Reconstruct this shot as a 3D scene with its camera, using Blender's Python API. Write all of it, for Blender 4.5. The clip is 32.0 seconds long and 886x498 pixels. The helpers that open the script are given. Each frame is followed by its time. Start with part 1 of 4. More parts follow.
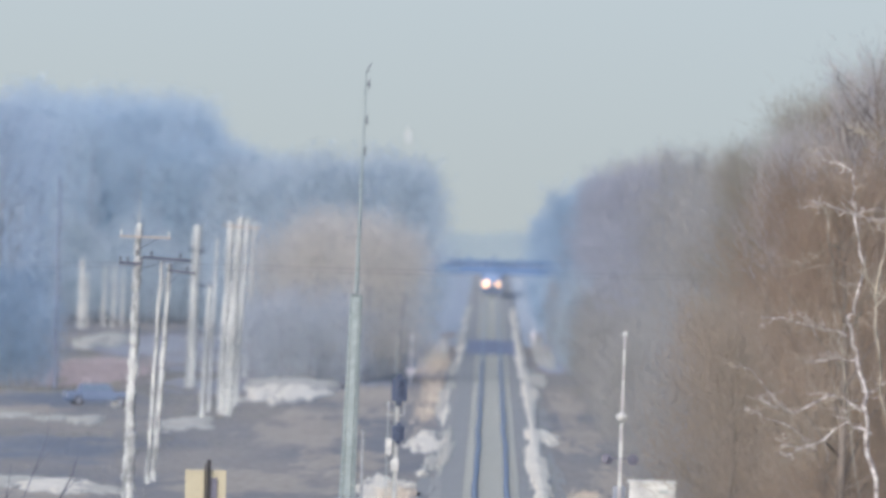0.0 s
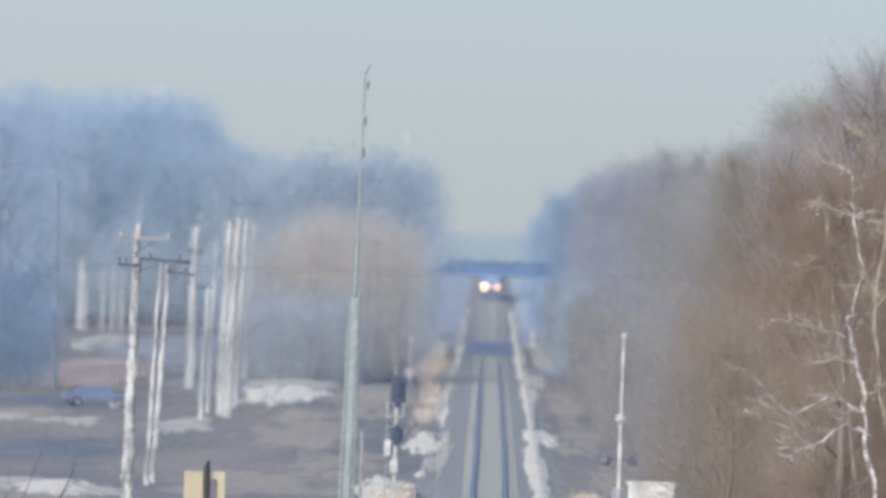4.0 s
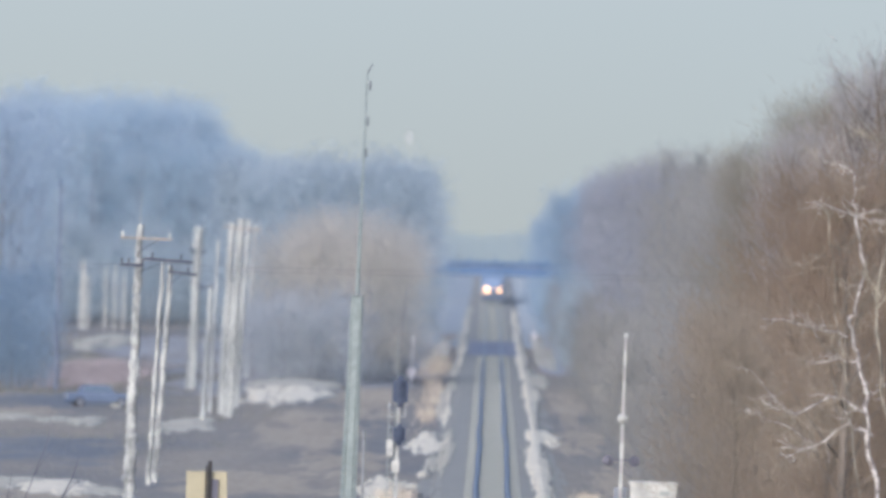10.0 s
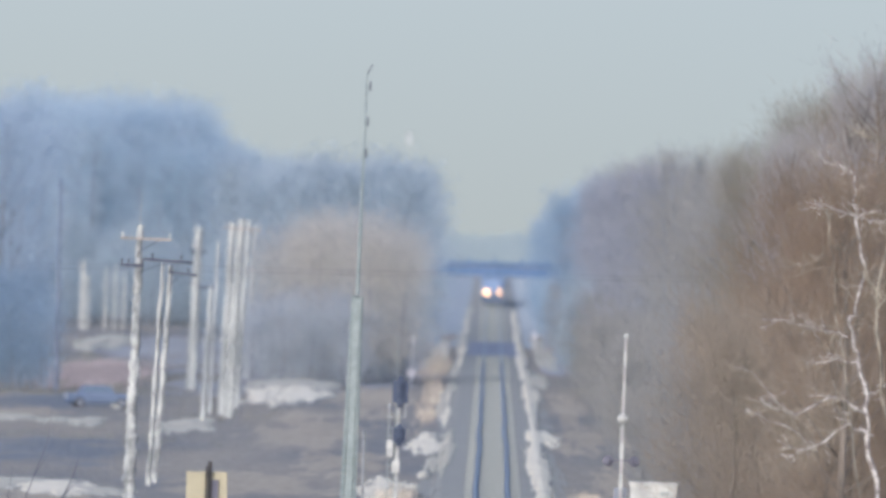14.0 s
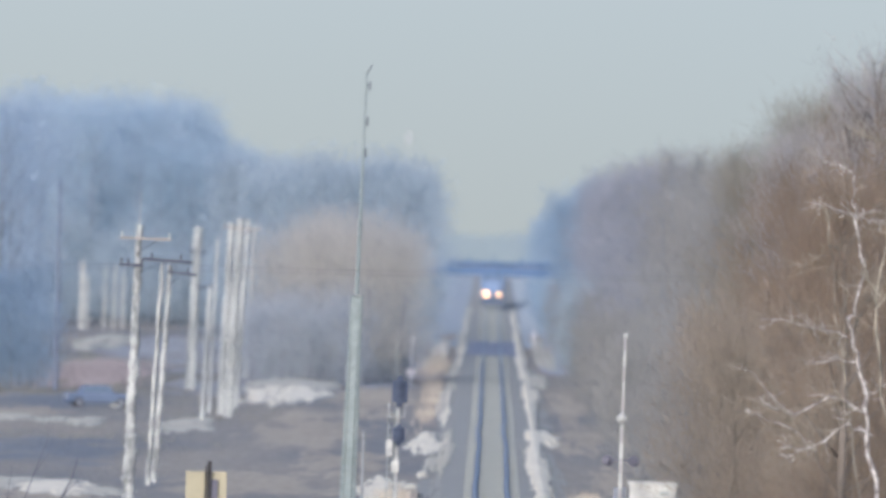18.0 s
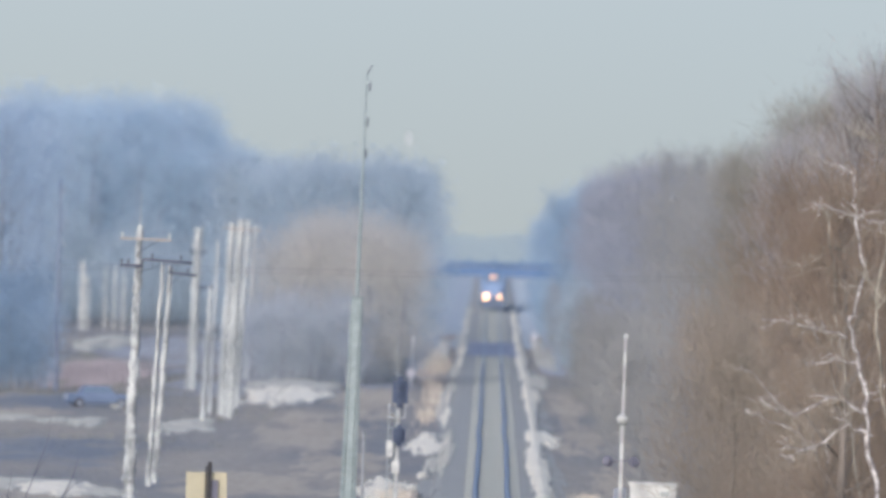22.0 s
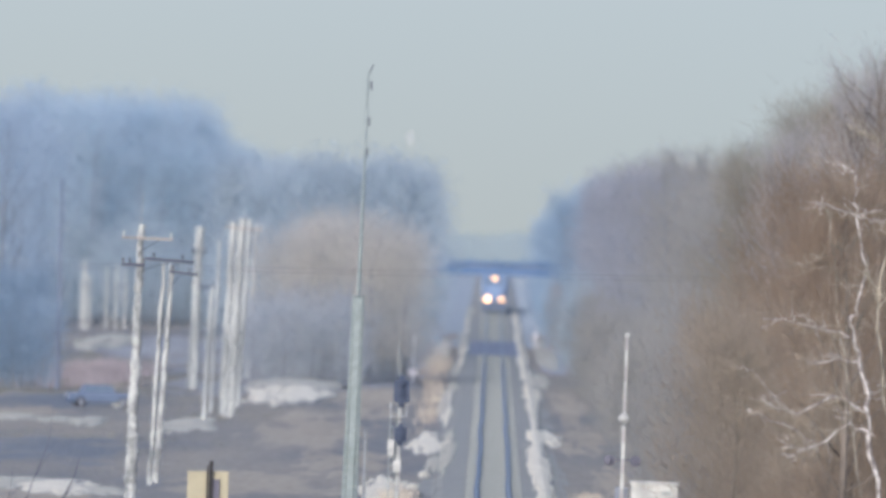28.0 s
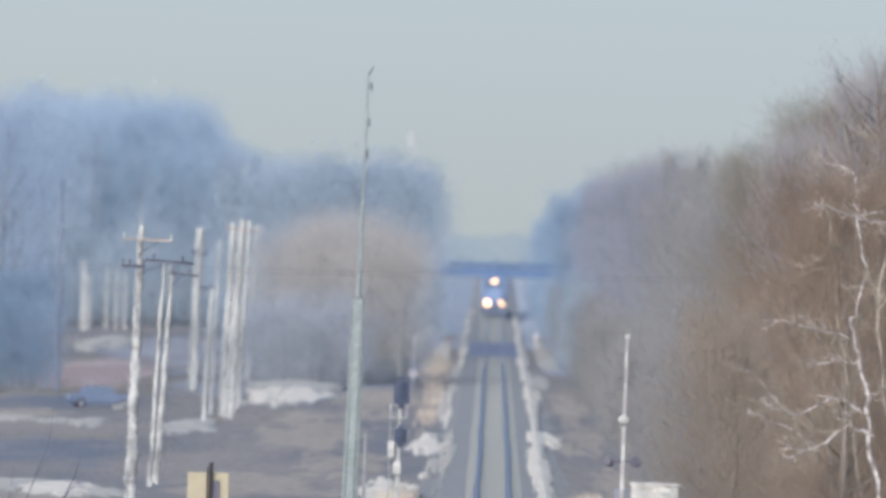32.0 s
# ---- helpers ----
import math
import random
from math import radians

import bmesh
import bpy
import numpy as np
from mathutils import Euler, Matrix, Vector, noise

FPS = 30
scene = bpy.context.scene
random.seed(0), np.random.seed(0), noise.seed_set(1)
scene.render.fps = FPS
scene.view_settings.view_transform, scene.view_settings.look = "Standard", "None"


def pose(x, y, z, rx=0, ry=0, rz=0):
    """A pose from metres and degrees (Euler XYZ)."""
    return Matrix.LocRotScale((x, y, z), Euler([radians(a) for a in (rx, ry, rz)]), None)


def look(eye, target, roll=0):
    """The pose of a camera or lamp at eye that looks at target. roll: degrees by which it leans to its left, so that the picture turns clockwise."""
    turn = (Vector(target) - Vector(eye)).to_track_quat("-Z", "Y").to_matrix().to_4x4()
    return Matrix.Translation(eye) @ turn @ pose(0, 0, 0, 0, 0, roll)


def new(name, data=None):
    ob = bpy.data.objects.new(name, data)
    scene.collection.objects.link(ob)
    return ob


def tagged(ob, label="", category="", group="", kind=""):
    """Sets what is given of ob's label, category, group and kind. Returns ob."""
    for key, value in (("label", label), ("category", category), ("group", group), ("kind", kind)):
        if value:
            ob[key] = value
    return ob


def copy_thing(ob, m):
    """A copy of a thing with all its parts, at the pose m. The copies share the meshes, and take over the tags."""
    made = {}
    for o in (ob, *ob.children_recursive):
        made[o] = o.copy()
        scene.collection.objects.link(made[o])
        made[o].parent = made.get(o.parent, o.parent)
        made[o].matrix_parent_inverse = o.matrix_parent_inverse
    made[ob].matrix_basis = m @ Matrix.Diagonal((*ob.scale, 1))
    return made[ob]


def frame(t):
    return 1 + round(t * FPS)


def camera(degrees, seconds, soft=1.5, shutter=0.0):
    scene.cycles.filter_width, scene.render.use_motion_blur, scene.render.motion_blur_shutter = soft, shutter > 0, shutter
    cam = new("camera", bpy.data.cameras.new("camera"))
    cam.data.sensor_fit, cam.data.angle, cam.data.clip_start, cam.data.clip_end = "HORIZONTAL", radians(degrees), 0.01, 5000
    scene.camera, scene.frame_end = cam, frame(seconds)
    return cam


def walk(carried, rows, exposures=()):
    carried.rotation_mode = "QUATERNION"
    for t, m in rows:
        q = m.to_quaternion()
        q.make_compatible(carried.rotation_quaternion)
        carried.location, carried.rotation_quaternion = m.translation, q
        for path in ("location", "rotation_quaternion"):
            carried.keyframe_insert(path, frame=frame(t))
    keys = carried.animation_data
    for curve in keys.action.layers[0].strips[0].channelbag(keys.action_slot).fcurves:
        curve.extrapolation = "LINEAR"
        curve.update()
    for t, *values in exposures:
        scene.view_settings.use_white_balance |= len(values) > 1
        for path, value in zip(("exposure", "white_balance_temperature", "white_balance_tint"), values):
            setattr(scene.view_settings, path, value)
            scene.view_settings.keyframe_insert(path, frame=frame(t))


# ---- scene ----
# ---- camera and its way ----
# The railway runs along +Y at X = 0, top of rail at Z = 0. A long lens on a tripod, high over the line, sways a little.
EYE = (-0.35, 0.0, 13.8)
cam = camera(2.1388, 32.0, soft=3.8)
# the long lens is focused on the near birch and keeps the distance soft
cam.data.dof.use_dof, cam.data.dof.focus_distance, cam.data.dof.aperture_fstop = True, 930.0, 2.1
SWAY = [(0, -1.2, -2.8), (1, -4.0, -2.3), (2, -4.1, -1.5), (3, -3.5, -1.0), (3.5, -2.8, -0.5), (5.5, -3.9, -0.2), (6, -3.6, -0.9),
        (7, -3.5, -1.7), (8, -2.6, -2.2), (9, -0.3, -0.8), (10, 0.7, -0.4), (11, 1.4, -0.6), (12, 0.9, 0.2), (13, -0.2, 0.7),
        (14, 0.8, 0.4), (14.5, 1.3, 0.8), (16.5, -0.2, 0.6), (17, -0.5, 0.5), (18, -0.2, -0.1), (19, -0.4, -0.9), (20, -1.4, -0.5),
        (21, -1.0, 0.9), (22, 0.4, 1.0), (23, 1.9, 0.6), (24, 1.1, 0.8), (25, 1.5, 2.0), (25.5, 1.5, 2.5), (27.5, 2.9, -0.2),
        (28, 2.9, -0.6), (29, 3.4, -0.3), (30, 4.0, 0.8), (31, 2.7, 1.2), (32, 3.1, 1.7)]
# sway in hundredths of a metre at 420 m
walk(cam, [(t, look(EYE, (EYE[0] - 2.0238 - u / 42.0, 1000.0, EYE[2] - 2.2619 + v / 42.0), 1.6)) for t, u, v in SWAY],
     [(0, 0.86, 5670, 25.5), (3.5, 0.86, 5670, 25.5), (5.5, 0.82, 5670, 25.5), (32, 0.82, 5670, 25.5)])

# ---- world and sun ----
SUN_AZ, SUN_EL = radians(-160), radians(26)
world = bpy.data.worlds.new("sky")
scene.world = world
world.use_nodes = True
wn = world.node_tree.nodes
sky = wn.new("ShaderNodeTexSky")
sky.sky_type, sky.sun_disc = "NISHITA", False
sky.sun_elevation, sky.sun_rotation = SUN_EL, SUN_AZ
sky.altitude, sky.air_density, sky.dust_density, sky.ozone_density = 100, 1.3, 4.5, 2.2
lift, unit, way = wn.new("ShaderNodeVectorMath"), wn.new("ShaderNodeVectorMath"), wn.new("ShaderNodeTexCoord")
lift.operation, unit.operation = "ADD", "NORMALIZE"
lift.inputs[1].default_value = (0, 0, 0.07)  # samples the sky a few degrees higher, for an even, brighter horizon
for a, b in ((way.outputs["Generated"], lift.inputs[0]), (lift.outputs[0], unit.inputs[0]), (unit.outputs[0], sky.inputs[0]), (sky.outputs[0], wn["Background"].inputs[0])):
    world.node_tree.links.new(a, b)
wn["Background"].inputs[1].default_value = 0.114
sun_data = bpy.data.lights.new("sun", "SUN")
sun_data.energy, sun_data.angle, sun_data.color = 1.25, radians(30), (1.0, 0.93, 0.82)
sun_ob = new("sun", sun_data)
sun_ob.matrix_world = look((math.sin(SUN_AZ) * math.cos(SUN_EL) * 100, math.cos(SUN_AZ) * math.cos(SUN_EL) * 100, math.sin(SUN_EL) * 100), (0, 0, 0))


# ---- materials ----
def material(name, a, b, scale=1.0, fine=12.0, rough=0.8, metal=0.0, bump=0.3, amount=0.35, island=0.0, each=0.0, stretch=(1, 1, 1)):
    """Two tones mixed by coarse patches, with fine grain on top and relief. island, each: how far pieces and objects differ in value."""
    m = bpy.data.materials.new(name)
    m.use_nodes = True
    n, l = m.node_tree.nodes, m.node_tree.links
    s = n["Principled BSDF"]
    tc, mp = n.new("ShaderNodeTexCoord"), n.new("ShaderNodeMapping")
    mp.inputs["Scale"].default_value = stretch
    l.new(tc.outputs["Object"], mp.inputs[0])
    n1, n2, ramp = n.new("ShaderNodeTexNoise"), n.new("ShaderNodeTexNoise"), n.new("ShaderNodeValToRGB")
    n1.inputs["Scale"].default_value, n1.inputs["Detail"].default_value = scale, 3
    n2.inputs["Scale"].default_value, n2.inputs["Detail"].default_value = scale * fine, 3
    for k in (n1, n2):
        l.new(mp.outputs[0], k.inputs["Vector"])
    ramp.color_ramp.elements[0].position, ramp.color_ramp.elements[1].position = 0.36, 0.64
    ramp.color_ramp.elements[0].color, ramp.color_ramp.elements[1].color = (*a, 1), (*b, 1)
    l.new(n1.outputs["Fac"], ramp.inputs[0])
    v = n.new("ShaderNodeMath")
    v.operation = "MULTIPLY_ADD"
    v.inputs[1].default_value, v.inputs[2].default_value = 2 * amount, 1 - amount
    l.new(n2.outputs["Fac"], v.inputs[0])
    value = v.outputs[0]
    for spread, node, socket in ((island, "ShaderNodeNewGeometry", "Random Per Island"), (each, "ShaderNodeObjectInfo", "Random")):
        if spread:
            g, k, mul = n.new(node), n.new("ShaderNodeMath"), n.new("ShaderNodeMath")
            k.operation, mul.operation = "MULTIPLY_ADD", "MULTIPLY"
            k.inputs[1].default_value, k.inputs[2].default_value = 2 * spread, 1 - spread
            l.new(g.outputs[socket], k.inputs[0])
            l.new(k.outputs[0], mul.inputs[0])
            l.new(value, mul.inputs[1])
            value = mul.outputs[0]
    hsv = n.new("ShaderNodeHueSaturation")
    l.new(ramp.outputs[0], hsv.inputs["Color"])
    l.new(value, hsv.inputs["Value"])
    l.new(hsv.outputs[0], s.inputs["Base Color"])
    s.inputs["Roughness"].default_value, s.inputs["Metallic"].default_value = rough, metal
    if bump:
        bp = n.new("ShaderNodeBump")
        bp.inputs["Strength"].default_value, bp.inputs["Distance"].default_value = bump, 0.02
        l.new(n2.outputs["Fac"], bp.inputs["Height"])
        l.new(bp.outputs[0], s.inputs["Normal"])
    return m


def twig_material(name, a, b, island=0.06, each=0.05):
    """Fine bare twigs: light scatters round and through the thin sprays. Tone differs softly from tree to tree."""
    m = material(name, a, b, 0.1, 6, 0.95, bump=0, amount=0.1, island=island, each=each)
    n, l = m.node_tree.nodes, m.node_tree.links
    s = n["Principled BSDF"]
    colour = s.inputs["Base Color"].links[0].from_socket
    d, t, mix = n.new("ShaderNodeBsdfDiffuse"), n.new("ShaderNodeBsdfTranslucent"), n.new("ShaderNodeMixShader")
    l.new(colour, d.inputs["Color"])
    l.new(colour, t.inputs["Color"])
    mix.inputs[0].default_value = 0.5
    l.new(d.outputs[0], mix.inputs[1])
    l.new(t.outputs[0], mix.inputs[2])
    thin, clear = n.new("ShaderNodeMixShader"), n.new("ShaderNodeBsdfTransparent")
    thin.inputs[0].default_value = 0.35
    l.new(mix.outputs[0], thin.inputs[1])
    l.new(clear.outputs[0], thin.inputs[2])
    l.new(thin.outputs[0], n["Material Output"].inputs["Surface"])
    n.remove(s)
    return m


SOIL = ((0.136, 0.150, 0.140), (0.237, 0.228, 0.173))


def feathered(name, a, b, width, scale=0.1, fine=20, bump=0.3, amount=0.35, stretch=(1, 0.08, 1), rough=0.9):
    """A thin cover (snow, straw, slate earth, gravel) that thins out towards its edge: the sheet's own cover attribute,
    broken up by noise.
    """
    m = material(name, a, b, scale, fine, rough, bump=bump, amount=amount, stretch=stretch)
    n, l = m.node_tree.nodes, m.node_tree.links
    cover, grain, tc, mp = n.new("ShaderNodeAttribute"), n.new("ShaderNodeTexNoise"), n.new("ShaderNodeTexCoord"), n.new("ShaderNodeMapping")
    cover.attribute_name = "cover"
    mp.inputs["Scale"].default_value = (2.2, 0.12, 2.2)
    grain.inputs["Scale"].default_value, grain.inputs["Detail"].default_value = 1.0, 5
    l.new(tc.outputs["Object"], mp.inputs[0])
    l.new(mp.outputs[0], grain.inputs["Vector"])
    add, span = n.new("ShaderNodeMath"), n.new("ShaderNodeMapRange")
    add.operation = "MULTIPLY_ADD"
    add.inputs[1].default_value = 1.1 * width
    l.new(grain.outputs["Fac"], add.inputs[0])
    l.new(cover.outputs["Fac"], add.inputs[2])
    span.interpolation_type = "SMOOTHSTEP"
    span.inputs["From Min"].default_value, span.inputs["From Max"].default_value = 0.45 * width, 1.45 * width
    l.new(add.outputs[0], span.inputs["Value"])
    # the meadow's own colour shows where the cover is thin
    soil, tone, lay = n.new("ShaderNodeTexNoise"), n.new("ShaderNodeValToRGB"), n.new("ShaderNodeMapping")
    lay.inputs["Scale"].default_value = (1, 0.08, 1)
    soil.inputs["Scale"].default_value, soil.inputs["Detail"].default_value = 0.1, 3
    tone.color_ramp.elements[0].position, tone.color_ramp.elements[1].position = 0.36, 0.64
    tone.color_ramp.elements[0].color, tone.color_ramp.elements[1].color = (*SOIL[0], 1), (*SOIL[1], 1)
    l.new(tc.outputs["Object"], lay.inputs[0])
    l.new(lay.outputs[0], soil.inputs["Vector"])
    l.new(soil.outputs["Fac"], tone.inputs[0])
    mix, base = n.new("ShaderNodeMixRGB"), n["Principled BSDF"].inputs["Base Color"]
    l.new(span.outputs["Result"], mix.inputs[0])
    l.new(tone.outputs[0], mix.inputs[1])
    l.new(base.links[0].from_socket, mix.inputs[2])
    l.new(mix.outputs[0], base)
    return m


def glow(name, color, strength):
    m = bpy.data.materials.new(name)
    m.use_nodes = True
    s = m.node_tree.nodes["Principled BSDF"]
    s.inputs["Emission Color"].default_value, s.inputs["Emission Strength"].default_value = (*color, 1), strength
    return m


M = {
    "soil": material("winter_meadow", *SOIL, 0.1, 20, 0.95, bump=0.4, stretch=(1, 0.08, 1)),
    "ballast": material("ballast", (0.202, 0.221, 0.190), (0.260, 0.279, 0.236), 0.4, 25, 0.95, bump=0.6),
    "rail_strip": material("dark_rail_side_ballast", (0.128, 0.163, 0.183), (0.150, 0.186, 0.206), 0.6, 20, 0.95, bump=0.6),
    # far meadow tone: pale haze painted into the grass colour
    "haze_grass": feathered("haze_tinted_meadow", (0.226, 0.251, 0.244), (0.278, 0.302, 0.289), 0.6),
    # ballast darkened in colour to stand for the bridge's shadow
    "bridge_shade": material("damp_ballast", (0.165, 0.2, 0.235), (0.195, 0.232, 0.265), 0.6, 20, 0.85, bump=0.6),
    "spill": feathered("scattered_gravel", (0.202, 0.221, 0.190), (0.260, 0.279, 0.236), 0.6, 0.4, 25, 0.6, 0.35, (1, 1, 1), 0.95),
    "bank": material("thinly_snowed_slope", (0.26, 0.315, 0.31), (0.33, 0.385, 0.375), 0.15, 12, 0.9, bump=0.4),
    "sleeper": material("creosoted_timber", (0.182, 0.207, 0.184), (0.206, 0.232, 0.207), 1.5, 10, 0.9, each=0.2),
    "rail": material("rusty_rail", (0.211, 0.276, 0.324), (0.255, 0.333, 0.374), 2.0, 10, 0.6, 0.5),
    "snow": feathered("old_snow", (0.54, 0.525, 0.375), (0.75, 0.725, 0.53), 0.24, 0.6, 12, 0.5, 0.1, (1, 1, 1), 0.7),
    "road_snow": feathered("dirty_snow", (0.345, 0.348, 0.262), (0.475, 0.475, 0.352), 0.18, 0.5, 10, 0.5, 0.15, (1, 1, 1), 0.8),
    "thin_snow": feathered("thin_snow_on_gravel", (0.25, 0.275, 0.29), (0.31, 0.335, 0.35), 0.45, 0.15, 12, 0.4, 0.35, (1, 1, 1)),
    "grass": material("dead_grass", (0.345, 0.325, 0.258), (0.425, 0.395, 0.310), 0.2, 10, 0.9, bump=0, island=0.25),
    "field_grass": material("faded_field_grass", (0.136, 0.145, 0.126), (0.177, 0.187, 0.159), 0.05, 10, 0.9, bump=0, island=0.05),
    "red_grass": material("russet_sedge", (0.245, 0.235, 0.24), (0.3, 0.28, 0.28), 0.1, 10, 0.9, bump=0, island=0.2),
    # far trunks share the painted haze blue of their twigs
    "far_bark": material("haze_slate_bark", (0.144, 0.168, 0.180), (0.202, 0.231, 0.241), 1.5, 8, 0.9, stretch=(1, 1, 0.25)),
    "dark_bark": material("dark_dead_bark", (0.12, 0.155, 0.205), (0.155, 0.195, 0.245), 1.5, 8, 0.9, stretch=(1, 1, 0.25)),
    "bark": material("grey_bark", (0.130, 0.119, 0.092), (0.200, 0.181, 0.143), 1.5, 8, 0.9, stretch=(1, 1, 0.25)),
    "twig_red": twig_material("russet_twigs", (0.304, 0.245, 0.171), (0.363, 0.297, 0.209), 0.02, 0.04),
    "twig_tan": twig_material("olive_brown_twigs", (0.300, 0.291, 0.228), (0.352, 0.343, 0.262), 0.02, 0.04),
    # right wood greys with distance: haze is put into the twig colour
    "twig_grey": twig_material("haze_grey_twigs", (0.338, 0.345, 0.309), (0.387, 0.398, 0.357), 0.02, 0.04),
    # distance haze is painted into the blue of these left woods
    "twig_blue": twig_material("haze_silver_twigs", (0.390, 0.484, 0.510), (0.425, 0.520, 0.545)),
    "far_twig": twig_material("far_haze_blue_woods", (0.412, 0.540, 0.601), (0.444, 0.569, 0.630)),
    # thicket foot: painted haze lightens and blues the shaded shrubs
    "twig_ash": twig_material("haze_pale_twigs", (0.465, 0.525, 0.54), (0.51, 0.57, 0.585), 0.03, 0.03),
    # pewter and slate carry more of that painted haze, farther off
    "twig_pewter": twig_material("haze_pewter_twigs", (0.352, 0.380, 0.401), (0.399, 0.428, 0.449)),
    "twig_slate": twig_material("haze_slate_twigs", (0.335, 0.448, 0.516), (0.382, 0.501, 0.569)),
    # corner shrubs: deeper haze blue painted into the twigs
    "twig_dusk": twig_material("haze_dusk_twigs", (0.285, 0.395, 0.475), (0.33, 0.445, 0.525)),
    # mauve with painted haze blue, for the meadow's corner trees
    "twig_mauve": twig_material("haze_mauve_twigs", (0.371, 0.483, 0.557), (0.408, 0.527, 0.602)),
    "twig_lilac": twig_material("lilac_grey_twigs", (0.425, 0.422, 0.388), (0.47, 0.465, 0.428), 0.08, 0.05),
    "twig_brown": twig_material("grey_brown_twigs", (0.53, 0.53, 0.465), (0.58, 0.58, 0.505), 0.03, 0.03),
    "twig_under": twig_material("dark_russet_undergrowth", (0.339, 0.302, 0.227), (0.397, 0.355, 0.266)),
    # dark slate-grey bands of the meadow
    "slate_soil": feathered("slate_bare_earth", (0.109, 0.133, 0.140), (0.154, 0.180, 0.180), 0.7),
    "straw": feathered("trodden_straw", (0.261, 0.244, 0.175), (0.329, 0.301, 0.212), 0.7),
    # horizon woods: base colour holds the haze of the distance
    "horizon_twig": twig_material("horizon_haze_woods", (0.390, 0.486, 0.475), (0.430, 0.528, 0.515)),
    "birch": material("birch_bark", (0.165, 0.155, 0.136), (0.55, 0.54, 0.48), 4.0, 4, 0.8, amount=0.5),
    "birch_twig": material("birch_twigs", (0.120, 0.113, 0.083), (0.360, 0.341, 0.253), 1.3, 6, 0.9, bump=0),
    "pole": material("bleached_pole", (0.155, 0.177, 0.170), (0.445, 0.486, 0.440), 1.6, 5, 0.85, amount=0.35, stretch=(2, 2, 0.6)),
    "grey_pole": material("greyed_pole", (0.190, 0.219, 0.212), (0.400, 0.443, 0.408), 1.2, 8, 0.85, amount=0.25, stretch=(2, 2, 0.25)),
    # paler straw colour offsets the shade on the ground under the bridge
    "pale_straw": feathered("shade_lifting_straw", (0.375, 0.345, 0.29), (0.425, 0.39, 0.33), 0.5, 0.15, 12, 0.4, 0.35, (1, 1, 1)),
    "bright": material("fresh_white_paint", (0.66, 0.66, 0.63), (0.74, 0.74, 0.71), 1.2, 8, 0.5, amount=0.12),
    # black raised towards grey, with haze painted in for the crossing lights
    "dull": material("hazed_black_paint", (0.085, 0.093, 0.115), (0.105, 0.112, 0.135), 1.0, 10, 0.7),
    "arm": material("dark_crossarm", (0.045, 0.053, 0.072), (0.075, 0.083, 0.105), 2, 8, 0.85),
    "pale_arm": material("pale_crossarm", (0.258, 0.241, 0.193), (0.331, 0.307, 0.246), 2, 8, 0.85),
    "porcelain": material("porcelain", (0.07, 0.075, 0.085), (0.1, 0.105, 0.115), 4, 4, 0.25),
    "wire": material("dull_wire", (0.080, 0.085, 0.085), (0.120, 0.128, 0.125), 2, 4, 0.5, 0.6),
    "pale_steel": material("pale_zinc_steel", (0.238, 0.270, 0.263), (0.288, 0.322, 0.311), 1.0, 8, 0.6, 0.1),
    "mast_steel": material("pale_green_grey_steel", (0.172, 0.226, 0.214), (0.212, 0.268, 0.254), 0.6, 8, 0.6, 0.1),
    "steel": material("galvanised_steel", (0.249, 0.297, 0.270), (0.310, 0.362, 0.331), 1.5, 8, 0.6, 0.25),
    "white": material("white_paint", (0.300, 0.326, 0.295), (0.470, 0.506, 0.450), 1.6, 6, 0.55, amount=0.2),
    "red": material("faded_red_paint", (0.450, 0.155, 0.130), (0.520, 0.194, 0.160), 1.0, 10, 0.6, amount=0.2),
    "faded": material("faded_pink_band", (0.285, 0.294, 0.273), (0.342, 0.354, 0.326), 1.0, 10, 0.6, amount=0.2),
    "motor": material("blue_grey_case", (0.140, 0.171, 0.200), (0.190, 0.224, 0.250), 1.0, 10, 0.6),
    "black": material("matt_black_paint", (0.03, 0.052, 0.088), (0.04, 0.064, 0.104), 1.0, 10, 0.6),
    "yellow": material("faded_yellow_board", (0.29, 0.285, 0.185), (0.335, 0.325, 0.21), 0.8, 10, 0.7, amount=0.12),
    "concrete": material("weathered_concrete", (0.200, 0.235, 0.270), (0.280, 0.320, 0.345), 0.25, 12, 0.9),
    "deck": material("shaded_blue_steel", (0.063, 0.134, 0.230), (0.086, 0.160, 0.270), 0.3, 10, 0.7),
    # livery and underframe lightened: haze of the distance is in their colours
    "loco": material("blue_livery", (0.098, 0.175, 0.279), (0.123, 0.201, 0.312), 0.4, 12, 0.5),
    "loco_dark": material("hazed_underframe", (0.085, 0.123, 0.170), (0.120, 0.160, 0.210), 1.0, 8, 0.8),
    "wagon": material("grey_blue_wagon", (0.130, 0.213, 0.330), (0.170, 0.256, 0.380), 0.4, 12, 0.7),
    # glass lifted to blue-grey by painted haze
    "glass": material("hazed_glass", (0.100, 0.149, 0.200), (0.115, 0.166, 0.215), 1, 4, 0.08, bump=0),
    "car": material("dark_blue_car_paint", (0.075, 0.115, 0.175), (0.095, 0.14, 0.205), 0.5, 10, 0.4, 0.1),
    "rubber": material("rubber", (0.020, 0.021, 0.020), (0.030, 0.032, 0.030), 2, 8, 0.9),
    "silo": material("far_white_metal", (0.307, 0.341, 0.324), (0.348, 0.386, 0.365), 0.3, 8, 0.6),
    "lamp": glow("lit_headlight", (1.0, 0.46, 0.07), 4.4),
}


